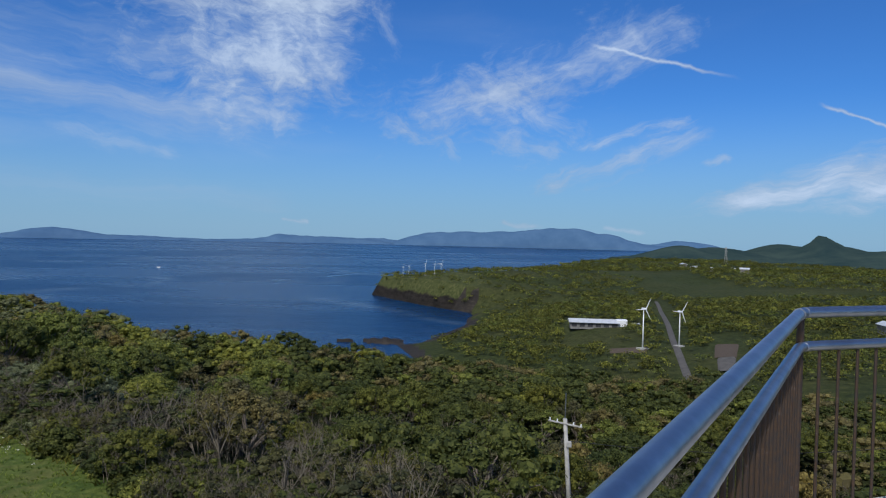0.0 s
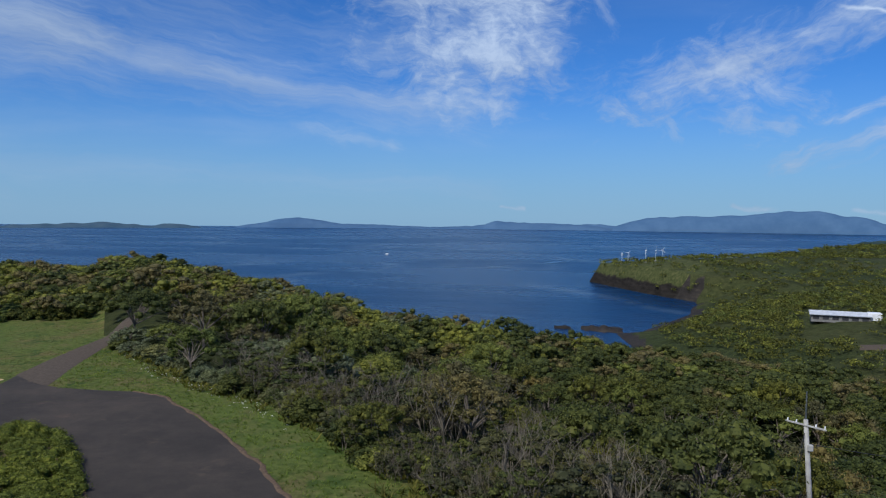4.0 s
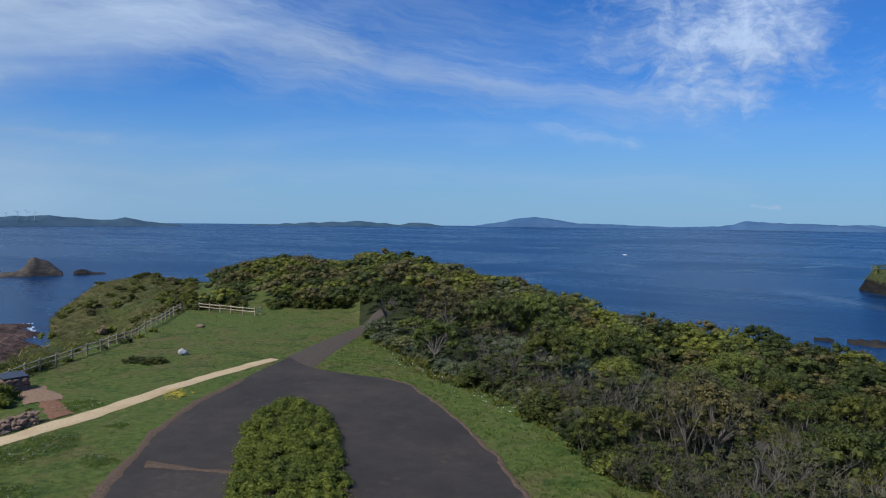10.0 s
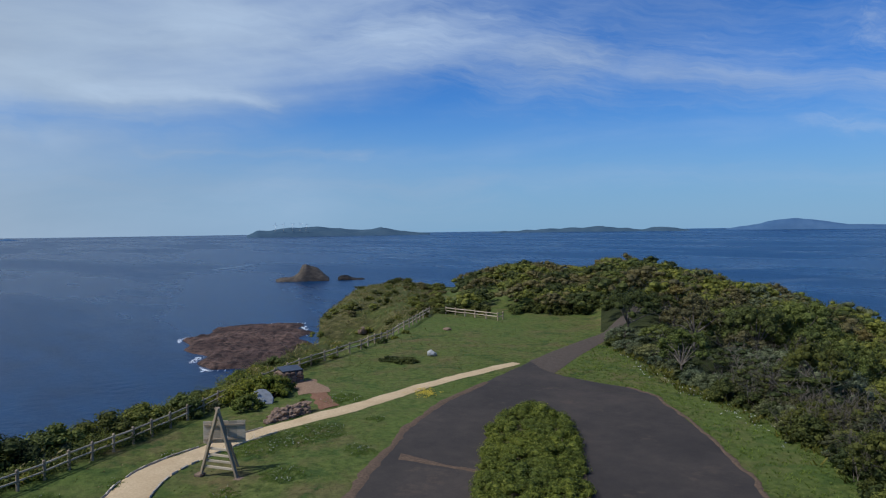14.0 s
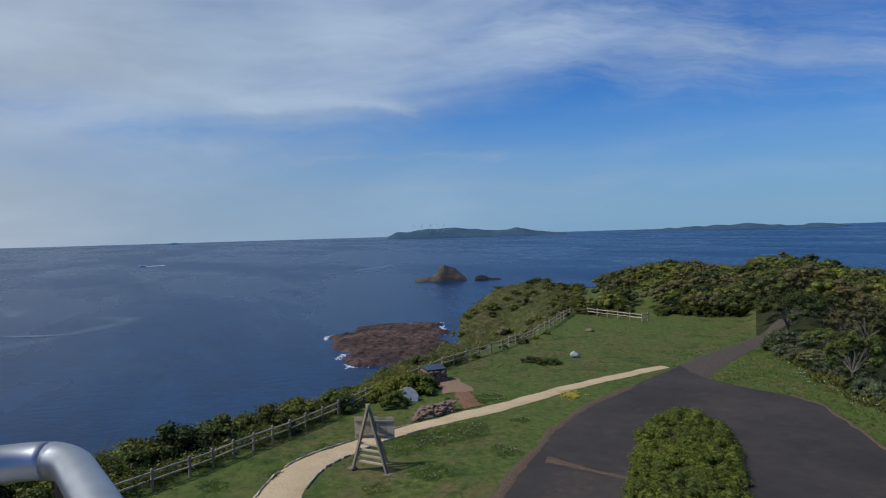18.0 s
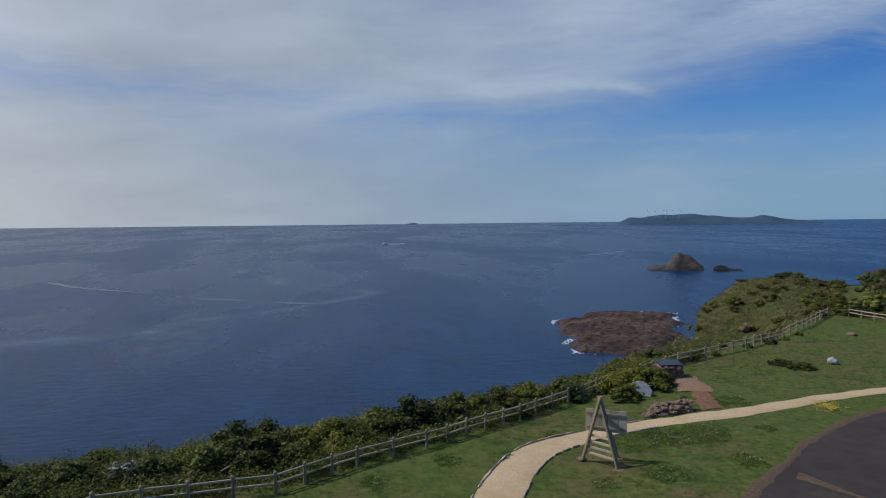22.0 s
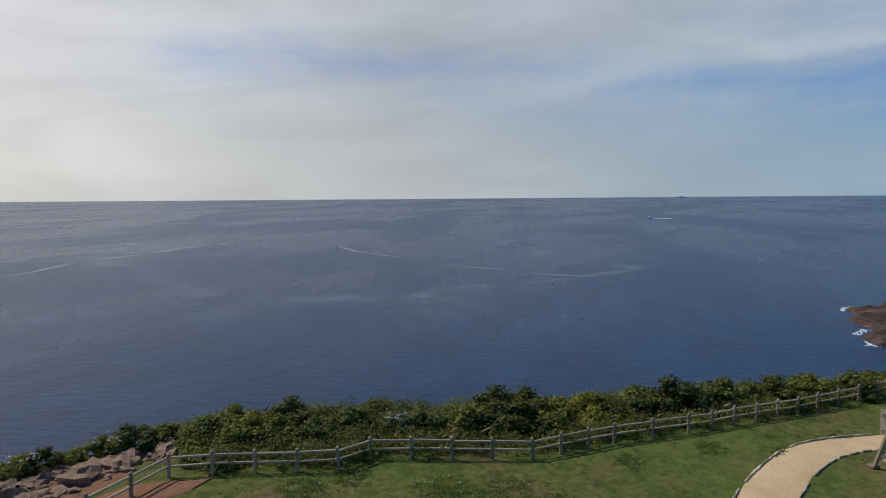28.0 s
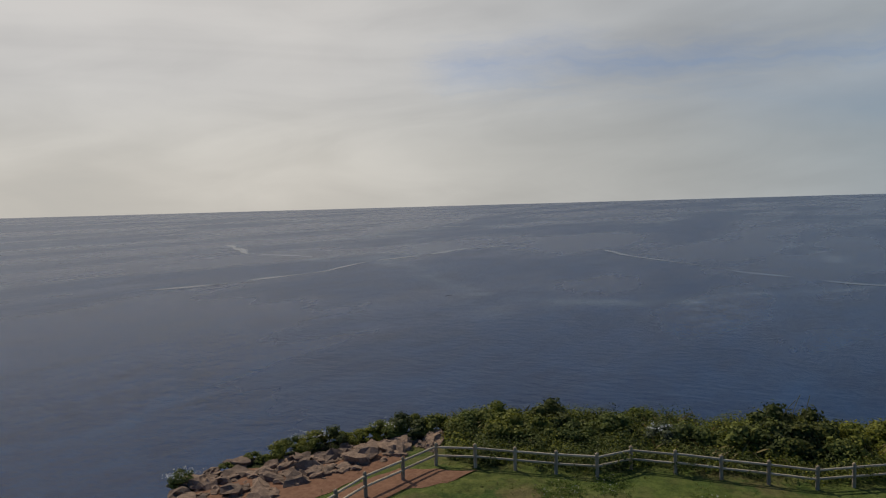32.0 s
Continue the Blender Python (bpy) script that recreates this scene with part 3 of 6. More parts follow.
def add_path_tube(bm, pts, radius, seg=10):
    """A bent pipe through points."""
    pts = [Vector(p) for p in pts]
    rings = []
    for i, p in enumerate(pts):
        d = (pts[min(i + 1, len(pts) - 1)] - pts[max(i - 1, 0)]).normalized()
        side = d.cross(Vector((0, 0, 1)))
        side = side.normalized() if side.length > 1e-3 else Vector((1, 0, 0))
        up = side.cross(d)
        rings.append([bm.verts.new(p + (side * math.cos(TAU * k / seg) + up * math.sin(TAU * k / seg)) * radius) for k in range(seg)])
    for r0, r1 in zip(rings, rings[1:]):
        for k in range(seg):
            bm.faces.new((r0[k], r0[(k + 1) % seg], r1[(k + 1) % seg], r1[k]))
    bm.faces.new(list(reversed(rings[0])))
    bm.faces.new(rings[-1])
    return bm


def rock_bm(rng, sx, sy, sz, sub=2, rough=0.28):
    bm = bmesh.new()
    bmesh.ops.create_icosphere(bm, subdivisions=sub, radius=1.0)
    o = Vector((rng.uniform(0, 90), rng.uniform(0, 90), rng.uniform(0, 90)))
    for v in bm.verts:
        k = 1 + rough * (noise.noise(v.co * 1.1 + o) * 1.5 + noise.noise(v.co * 3 + o) * 0.6)
        c = v.co * k
        v.co = Vector((c.x * sx, c.y * sy, max(c.z, -0.55) * sz))
    return bm


def smooth01(t):
    t = np.clip(t, 0.0, 1.0)
    return t * t * (3 - 2 * t)


def table(pairs):
    a = np.array(sorted(pairs), dtype=float)
    return lambda v: np.interp(v, a[:, 0], a[:, 1])


# ---- the lie of the land, in degrees left of +y and metres from the tower ----
verge = table([(-60, 20), (0, 24), (10, 28), (20, 35), (25, 43), (30, 51), (35, 58), (38, 65), (40, 74), (42, 96), (50, 99), (54, 101)])
edge = table([(-60, 112), (20, 112), (30, 125), (38, 140), (47, 150), (55, 162), (60, 158), (62.5, 138), (63.3, 106), (64.0, 84), (65, 76), (68, 66), (71, 59), (75.6, 53),
              (84.5, 47), (97, 41.5), (109, 41), (120, 39.5), (125, 38.6), (130, 38), (136, 37), (142, 35.5), (146, 33.5), (151, 29), (200, 27), (240, 45), (300, 112)])
fall = table([(-60, 0.42), (38, 0.45), (47, 0.6), (55, 0.9), (61, 1.3), (64, 2.2), (140, 2.4), (200, 2.0), (300, 0.42)])
rim = table([(-60, 0), (64, 0), (72, -0.4), (85, -0.2), (97, 0.0), (110, 0.35), (120, 0.65), (130, 0.8), (150, 0.6), (300, 0)])
dip = table([(-60, -12), (-17, -11), (-9, -10), (3, -9.2), (12, -7.2), (20, -5.6), (26, -2.6), (32, -0.6), (34.5, 0.6), (37, 1.4), (40, 1.3), (44, 1.8), (46.8, 2.6), (49, 1.5), (51, 0.3), (52.5, -1.6), (54.5, -1.5), (56.3, -0.4), (58, -0.7), (60, -1.4), (62.5, -4.2), (64, -1.0), (70, 0), (300, -11.0)])
LAND = [(-57, 542), (-34, 555), (33, 759), (-20, 830), (-55, 893), (-88, 951), (-70, 1010), (60, 1150), (300, 1500), (480, 2300), (900, 3000), (3500, 3000), (3500, -800), (60, -400), (20, 250)]


def inside_distance(x, y, poly):
    """Signed distance to a closed outline, positive inside."""
    p = np.array(poly, dtype=float)
    q = np.roll(p, -1, axis=0)
    ax, ay, bx, by = p[:, 0], p[:, 1], q[:, 0], q[:, 1]
    ex, ey = bx - ax, by - ay
    X, Y = np.asarray(x)[..., None], np.asarray(y)[..., None]
    t = np.clip(((X - ax) * ex + (Y - ay) * ey) / (ex * ex + ey * ey), 0, 1)
    best = np.sqrt(((X - ax - t * ex) ** 2 + (Y - ay - t * ey) ** 2).min(-1))
    cross = ((ay > Y) != (by > Y)) & (X < ex * (Y - ay) / (ey + 1e-12) + ax)
    return np.where(cross.sum(-1) % 2 == 1, best, -best)


@functools.lru_cache(None)
def wave_set(s, seed):
    r = np.random.RandomState(seed)
    k = np.array([(r.uniform(0, TAU), s * r.uniform(0.6, 1.8), r.uniform(0, TAU)) for _ in range(7)])
    return np.cos(k[:, 0]) * k[:, 1], np.sin(k[:, 0]) * k[:, 1], k[:, 2]


def waves(x, y, s, seed):
    """Cheap smooth roughness, about -1..1."""
    fx, fy, ph = wave_set(s, seed)
    return np.sin(np.multiply.outer(x, fx) + np.multiply.outer(y, fy) + ph).sum(-1) / 3.5


HILLS = [(-4.6, 900, -31, 70), (-8.5, 960, -33, 110), (-18.0, 1650, -2, 75), (-20.5, 1750, -6, 110), (-24.7, 1850, 4, 80), (-27.2, 1800, 27, 26), (-27.4, 1800, 16, 55), (-24.6, 1830, 15, 36), (-23.6, 1840, 9, 26), (-16.4, 1700, 2, 30), (-27.5, 1850, 4, 120), (-32.5, 1800, -1, 140),
         (-13, 900, -38, 130), (-24, 1000, -30, 160), (-33, 1000, -22, 200), (-20, 1300, -26, 170), (-30, 560, -36, 110), (-45, 900, -10, 250)]

HILL_X, HILL_Y = np.array([polar(h[0], h[1]).x for h in HILLS]), np.array([polar(h[0], h[1]).y for h in HILLS])
HILL_H, HILL_W = np.array([h[2] + 46.0 for h in HILLS]), np.array([float(h[3]) for h in HILLS])


def land(x, y):
    """Height of the ground."""
    x, y = np.asarray(x, float), np.asarray(y, float)
    r = np.hypot(x, y)
    a = np.degrees(np.arctan2(-x, y))
    a = np.where(a < -60, a + 360, a)
    rv, re = verge(a), edge(a)
    ramp_length = np.where((a > 31) & (a < 53), np.interp(a, (31, 38, 50, 53), (46, 26, 26, 52)), np.maximum(re * 0.45 - rv * 0.2, 8))
    z = np.where(a < 64, dip(a) * smooth01((r - rv) / ramp_length), 0.0)
    z = z - 5.5 * smooth01((a - 56.5) / 3) * smooth01((65.5 - a) / 2) * np.exp(-((r - 98) / 15) ** 2) * smooth01((r - 76) / 10)
    z = z + rim(a) * smooth01((r - 12) / 18)
    z = z + 0.12 * waves(x, y, 0.12, 3) * smooth01((r - 30) / 30)
    out = np.maximum(r - re, 0)
    soft_edge = np.where((a > 46) & (a < 64), 14.0, 3.0)
    near = z - fall(a) * (np.sqrt(out * out + soft_edge ** 2) - soft_edge) + np.minimum(out * 0.1, 2.5) * waves(x, y, 0.09, 5)
    if r.max() < 170:
        return np.maximum(near, SEA - 6)
    d = inside_distance(x, y, LAND)
    far = -46 + 3.0 * waves(x, y, 0.012, 8) + 1.2 * waves(x, y, 0.05, 9)
    g = np.exp(-((x[..., None] - HILL_X) ** 2 + (y[..., None] - HILL_Y) ** 2) / (2 * HILL_W ** 2))
    rise = np.maximum((HILL_H * g).max(-1), 0)
    far = far + rise
    cliff = 0.22 + 0.3 * smooth01((y - 650) / 100) + 2.2 * smooth01((120 - x) / 70) * smooth01((y - 735) / 40)
    lim = SEA - 6 + np.maximum(d + 4, 0) * cliff
    far = np.where(d > -4, np.minimum(far, lim), SEA - 6)
    return np.maximum(np.maximum(near, far), SEA - 6)


def ground_z(x, y):
    return float(land(np.array([x]), np.array([y]))[0])


def on(az_, r_, dz=0.0):
    p = polar(az_, r_)
    p.z = ground_z(p.x, p.y) + dz
    return p


rs = np.concatenate([np.linspace(2, 30, 12), np.linspace(31, 170, 120), np.geomspace(173, 420, 45), np.geomspace(430, 1300, 75), np.geomspace(1330, 3400, 26)])
angs = np.radians(np.concatenate([np.arange(-60, 140, 0.5), np.arange(140, 300, 4.0)]))
rr, aa = np.meshgrid(rs, angs)
gx, gy = -np.sin(aa) * rr, np.cos(aa) * rr
gz = land(gx, gy)
na, nr = rr.shape
idx = np.arange(na * nr).reshape(na, nr)
f = np.stack([idx, np.roll(idx, -1, 0), np.roll(np.roll(idx, -1, 0), -1, 1), np.roll(idx, -1, 1)], -1)[:, :-1].reshape(-1, 4)
keep = (gz.ravel()[f] > SEA - 5.9).any(1)
centre = len(rs) * na
gverts = np.stack([gx, gy, gz], -1).reshape(-1, 3).tolist() + [[0, 0, ground_z(0, 0)]]
gfaces = f[keep].tolist() + [[centre, int(idx[(i + 1) % na, 0]), int(idx[i, 0])] for i in range(na)]
ground = raw("ground", gverts, gfaces, GRASS, smooth=True)
tagged(ground, "grassy clifftop with scrub, falling to rocky shores", "ground", kind="structure")
ground.data.materials.append(SCRUB)
ground.data.materials.append(CLIFF)
ground.data.materials.append(TURF)
ground.data.materials.append(FAR_HILL)
ground.data.materials.append(HEADLAND)
pc = np.zeros(len(gfaces) * 3)
ground.data.polygons.foreach_get("center", pc)
pn = np.zeros(len(gfaces) * 3)
ground.data.polygons.foreach_get("normal", pn)
pc, pn = pc.reshape(-1, 3), pn.reshape(-1, 3)
pr = np.hypot(pc[:, 0], pc[:, 1])
pa = np.degrees(np.arctan2(-pc[:, 0], pc[:, 1]))
pa = np.where(pa < -60, pa + 360, pa)
mi = np.where((pr > verge(pa) + 1.5) & (pa < 41), 1, 0)
mi = np.where((pr > edge(pa) - 2) | (pr > 170), 1, mi)
mi = np.where((pa > 53.5) & (pa < 66) & (pr > 70) & (pr < 260) & ((pr > edge(pa) - 75) & (pr > np.interp(pa, (53.5, 56, 60, 64, 66), (103, 92, 77, 69, 65)))), 3, mi)
mi = np.where(pr > 1380, 4, mi)
mi = np.where((pa > -3 + np.sin(pr * 0.06)) & (pa < 9) & (pr > 780) & (pr < 1040), 5, mi)
mi = np.where((np.abs(pn[:, 2]) < 0.5) & (pc[:, 2] < -16) & (pr < 780) | (pc[:, 2] < SEA + 2.2) & (mi != 5), 2, mi)
ground.data.polygons.foreach_set("material_index", mi.astype(np.int32))

# sea: one sheet to the horizon
sr = np.concatenate([[20], np.geomspace(60, 9000, 40)])
sv, sf = [], []
for i, r_ in enumerate(sr):
    for k in range(96):
        p = polar(k * 3.75, r_, SEA)
        sv.append(tuple(p))
for i in range(len(sr) - 1):
    for k in range(96):
        a_, b_ = i * 96 + k, i * 96 + (k + 1) % 96
        sf.append((a_, b_, b_ + 96, a_ + 96))
tagged(raw("sea", sv, sf, WATER), "calm deep blue sea with light swell", "sea", kind="structure")


def strip(name, left, right, material, lift, label, category, rows_per=6, cols=8, ragged=0.12):
    """A paved or worn strip between two edges, draped on the ground."""
    def dense(pts):
        out = []
        for (a0, r0), (a1, r1) in zip(pts, pts[1:]):
            for k in range(rows_per):
                t = k / rows_per
                out.append(polar(a0, r0) * (1 - t) + polar(a1, r1) * t)
        return out + [polar(*pts[-1])]
    le, ri = dense(left), dense(right)
    v, fc = [], []
    seed = Vector((0, 0, 3.0 * len(name)))
    for p, q in zip(le, ri):
        j0, j1 = (ragged * 1.6 * (noise.noise(e_ * 0.35 + seed) + 0.6 * noise.noise(e_ * 1.3 + seed)) for e_ in (p, q))
        w = (q - p).normalized()
        p, q = p + w * j0, q + w * j1
        for c_ in range(cols + 1):
            t = c_ / cols
            s = p * (1 - t) + q * t
            v.append((s.x, s.y, lift * (0.25 if c_ in (0, cols) else 1)))
    va = np.array(v)
    va[:, 2] += land(va[:, 0], va[:, 1])
    v = va.tolist()
    for i in range(len(le) - 1):
        for c_ in range(cols):
            a_ = i * (cols + 1) + c_
            fc.append((a_, a_ + 1, a_ + cols + 2, a_ + cols + 1))
    ob = raw(name, v, fc, material, smooth=True)
    return tagged(ob, label, category, kind="structure")


LOT_LEFT = [(70, 20), (64.5, 28), (60.3, 34.7), (58.0, 39.8), (56.0, 45.3), (53, 51.2), (49.9, 57)]
LOT_RIGHT = [(12, 20), (22, 28), (27.9, 34.5), (29.5, 38.1), (32.0, 43.1), (34.5, 48.9), (36.6, 54.1)]
strip("car_park", LOT_LEFT, LOT_RIGHT,
      ASPHALT, 0.05, "dark asphalt forecourt, worn and sandy at its edges", "asphalt", cols=14)
strip("car_park_end", [(49.9, 57), (48.8, 59.3), (47.4, 62.5), (46.4, 65.5)], [(36.6, 54.1), (38.8, 56.4), (41.8, 57.9), (44.7, 59.6)], ASPHALT, 0.056, "dark asphalt running out into a track", "asphalt", cols=10)
strip("dirt_track", [(46.4, 65.5), (44.2, 72), (41.1, 82), (39.1, 92), (37.8, 104)], [(44.7, 59.6), (43.1, 66), (40.3, 79.5), (38.3, 90), (37.1, 103)], DIRT, 0.05,
      "grey-brown dirt track leading up into the trees", "track", cols=6)
PATH_MID = [(92, 18), (85, 24), (80.6, 29.9), (78.6, 35), (75.8, 40.5), (71.0, 44.3), (64.4, 47.6), (60, 50.6), (54, 57), (47.5, 64.6)]
PATH_W = [1.15, 1.15, 1.15, 1.15, 1.1, 0.95, 0.85, 0.8, 0.75, 0.6]


def offset_polar(pts, widths, side):
    out = []
    ps = [polar(*p) for p in pts]
    for i, p in enumerate(ps):
        d = (ps[min(i + 1, len(ps) - 1)] - ps[max(i - 1, 0)]).normalized()
        q = p + Vector((-d.y, d.x, 0)) * widths[i] * side
        out.append((math.degrees(math.atan2(-q.x, q.y)), math.hypot(q.x, q.y)))
    return out




def round_off(pts, widths, n=5):
    """A smooth curve through points given in degrees and metres."""
    ps = [polar(*p) for p in pts]
    out, ws = [], []
    for i in range(len(ps) - 1):
        a, b, c, d = ps[max(i - 1, 0)], ps[i], ps[i + 1], ps[min(i + 2, len(ps) - 1)]
        for k in range(n):
            t = k / n
            q = 0.5 * (2 * b + (c - a) * t + (2 * a - 5 * b + 4 * c - d) * t * t + (3 * b - a - 3 * c + d) * t ** 3)
            out.append((math.degrees(math.atan2(-q.x, q.y)), math.hypot(q.x, q.y)))
            ws.append(widths[i] * (1 - t) + widths[i + 1] * t)
    return out + [pts[-1]], ws + [widths[-1]]


PATH_MID, PATH_W = round_off(PATH_MID, PATH_W)
path_l, path_r = offset_polar(PATH_MID, PATH_W, 1), offset_polar(PATH_MID, PATH_W, -1)
strip("sand_path", path_l, path_r, SAND, 0.06, "pale sandy footpath with stone kerbs", "path", rows_per=3, cols=6)

# ---- plants ----


CUBE = np.array([[(1, a, b), (1, a + 1, b), (1, a + 1, b + 1), (1, a, b + 1)] for a in (-1, 0) for b in (-1, 0)], float)
BALL = np.concatenate([np.roll(CUBE, k, -1) * s for k in range(3) for s in (1, -1)]).reshape(-1, 3)
BALL /= np.sqrt((BALL ** 2).sum(1))[:, None]
BLOCK = np.concatenate([np.roll(np.array([[(1, -1, -1), (1, 1, -1), (1, 1, 1), (1, -1, 1)]], float), k, -1) * s for k in range(3) for s in (1, -1)]).reshape(-1, 3) / 1.73


def thick(rng, q, centres, radii, flat, fine=True, scale=0.68):
    """Fills the inside of leaf clumps with dense foliage."""
    shape = BALL if fine else BLOCK
    c, r = np.asarray(centres, float), np.asarray(radii, float)
    v = c[:, None, :] + shape[None] * (r * scale)[:, None, None] * np.array([1, 1, flat])
    return np.concatenate([q, v.reshape(-1, 3)])


def leaf_cloud(rng, centres, radii, per, size, flat=0.75, up=0.6, loose=1.2):
    """Leaf quads spread over the upper shells of a set of clumps."""
    c = np.repeat(np.asarray(centres, float), per, axis=0)
    rad = np.repeat(np.asarray(radii, float), per)[:, None]
    n = len(c)
    d = rng.normal(size=(n, 3))
    d[:, 2] = np.abs(d[:, 2]) * up + rng.normal(size=n) * 0.25
    d /= np.sqrt((d * d).sum(1))[:, None] + 1e-9
    p = c + d * (rad * rng.uniform(0.62, loose, n)[:, None]) * np.array([1, 1, flat])
    nrm = d * 0.8 + rng.normal(size=(n, 3)) * 0.38 + np.array([0, 0, 0.5])
    nrm /= np.sqrt((nrm * nrm).sum(1))[:, None] + 1e-9
    t = np.cross(nrm, rng.normal(size=(n, 3)))
    t /= np.sqrt((t * t).sum(1))[:, None] + 1e-9
    b = np.cross(nrm, t)
    s = size * rng.uniform(0.6, 1.35, n)[:, None]
    return np.stack([p - t * s, p - b * s * 0.62 + nrm * s * 0.15, p + t * s, p + b * s * 0.62 - nrm * s * 0.1], 1).reshape(-1, 3)


def crown_points(rng, radius, height, clumps, lumps=0.34):
    """Clump centres over a low, wind-cut dome."""
    a = rng.uniform(0, TAU, clumps)
    rad = radius * np.sqrt(rng.uniform(0, 1, clumps))
    z = height * (1 - 0.75 * (rad / radius) ** 2) + rng.uniform(-0.3, 0.18, clumps) * height * 0.6
    return np.stack([np.cos(a) * rad, np.sin(a) * rad, z], -1), radius * lumps * rng.uniform(0.7, 1.25, clumps)


def limbs_bm(rng, pts, base, r0):
    """A trunk that forks towards the clumps."""
    bm = bmesh.new()
    fork = Vector((rng.uniform(-0.2, 0.2), rng.uniform(-0.2, 0.2), base * 0.45))
    add_tube(bm, (0, 0, -1.2), fork, r0, r0 * 0.7, 7)
    for p in pts[:9]:
        p = Vector(p)
        mid = fork.lerp(p, 0.5) + Vector((rng.uniform(-0.2, 0.2), rng.uniform(-0.2, 0.2), 0.15))
        add_tube(bm, fork, mid, r0 * 0.5, r0 * 0.32, 5)
        add_tube(bm, mid, p, r0 * 0.32, r0 * 0.1, 5)
    return bm


def make_tree(name, seed, radius, height, clumps, per, size, leaf, label, base=2.6, lumps=0.195):
    rng = np.random.RandomState(seed)
    tree = empty(name, Matrix(), label, "tree", "clifftop wood")
    cen, rad = crown_points(rng, radius, height, clumps, lumps)
    cen[:, 2] += base - height * 0.35
    q = thick(rng, leaf_cloud(rng, cen, rad, per, size, 0.8, 0.6, 1.35), cen, rad, 0.75, True, 0.6)
    part("trunk", limbs_bm(rng, cen, base, 0.11), BARK, tree)
    quads("crown", q, len(q) // 4, leaf, tree)
    return tree


def bare_bm(rng, height, spread, stems):
    """A thicket of leafless stems and twigs."""
    bm = bmesh.new()
    for k in range(stems):
        a = rng.uniform(0, TAU)
        p = Vector((math.cos(a), math.sin(a), 0)) * rng.uniform(0, spread * 0.5) + Vector((0, 0, -0.8))
        d = Vector((rng.uniform(-0.6, 0.6), rng.uniform(-0.6, 0.6), 1)).normalized()
        r_ = rng.uniform(0.022, 0.045)
        todo = [(p, d, (height + 0.8) * rng.uniform(0.5, 0.75), r_, 0)]
        while todo:
            p0, d0, ln, r0, lev = todo.pop()
            p1 = p0 + d0 * ln
            add_tube(bm, p0, p1, r0, r0 * 0.6, 4 if lev else 5, False)
            if lev < 3:
                for _ in range(2 if lev else 3):
                    d1 = (d0 + Vector((rng.uniform(-0.8, 0.8), rng.uniform(-0.8, 0.8), rng.uniform(-0.1, 0.5)))).normalized()
                    todo.append((p0 + d0 * ln * rng.uniform(0.6, 1.0), d1, ln * rng.uniform(0.4, 0.62), r0 * 0.58, lev + 1))
    return bm


trees = [
    make_tree("broadleaf_tree", 1, 2.6, 2.0, 44, 68, 0.068, LEAF_GREEN, "low wind-cut evergreen tree with clumped green crown", 2.1),
    make_tree("broadleaf_tree", 2, 2.1, 1.8, 38, 66, 0.064, LEAF_GREEN, "low wind-cut evergreen tree with clumped green crown", 1.9),
    make_tree("broadleaf_tree", 3, 2.4, 1.6, 42, 66, 0.064, LEAF_DARK, "dark green evergreen tree with dense flat crown", 2.0),
    make_tree("broadleaf_tree", 4, 2.1, 1.8, 38, 66, 0.068, LEAF_YELLOW, "evergreen tree flushed with yellow-green young leaves", 2.0),
    make_tree("broadleaf_tree", 5, 1.9, 1.6, 36, 60, 0.058, LEAF_BROWN, "small tree with thin brown and withered leaves", 1.9, 0.17),
    make_tree("broadleaf_tree", 6, 1.9, 1.3, 46, 60, 0.05, LEAF_SILVER, "silvery grey-green shrub tree at the wood's edge", 0.8),
]
brng = random.Random(5)
for k in range(2):
    t = empty("bare_tree", Matrix(), "leafless grey thicket of thin upright stems", "tree", "clifftop wood")
    part("bare_crown", bare_bm(brng, 2.7, 3.0, 12), TWIG, t)
    rs_ = np.random.RandomState(50 + k)
    cen, rad = crown_points(rs_, 1.9, 1.5, 24, 0.17)
    cen[:, 2] += 0.45 + rs_.uniform(0, 0.9, 24)
    q = thick(rs_, leaf_cloud(rs_, cen, rad, 60, 0.052), cen, rad, 0.7)
    quads("sparse_leaves", q, len(q) // 4, (LEAF_DARK, LEAF_OLIVE)[k], t)
    trees.append(t)


def wood_kind(a, r, rng):
    """Which tree grows where."""
    u = rng.random()
    if r < verge(a) + 13 and 26 < a < 41:
        return 5 if u < 0.6 else (6 if u < 0.74 else (2 if u < 0.88 else 1))
    if -1 <= a < 26 and r < np.interp(a, (-1, 5, 15, 26), (78, 76, 66, 54)):
        return (6 + (u < 0.32)) if u < 0.62 else (2, 2, 2, 2, 4)[int(u * 31) % 5]
    if 17 < a < 40 and 58 < r < 118 and noise.noise(Vector((a * 0.25, r * 0.06, 2.0))) > 0.05:
        return (4, 2, 5, 7, 4)[int(u * 5)]
    if a > 41:
        return (2, 2, 0, 4)[int(u * 4)]
    if a < -1:
        return (6, 7, 2, 2, 6, 7, 2, 4)[int(u * 8)] if r < 75 else (2, 2, 2, 2, 4, 1)[int(u * 6)]
    if a < 12 and u < 0.85:
        return (2, 2, 2, 1, 4, 2, 2)[int(u * 8.2) % 7]
    if u < 0.33:
        return 0
    if u < 0.55:
        return 1
    if u < 0.74:
        return 2
    if u < 0.87:
        return 3
    return 4 if u < 0.97 else 7


wrng = random.Random(11)


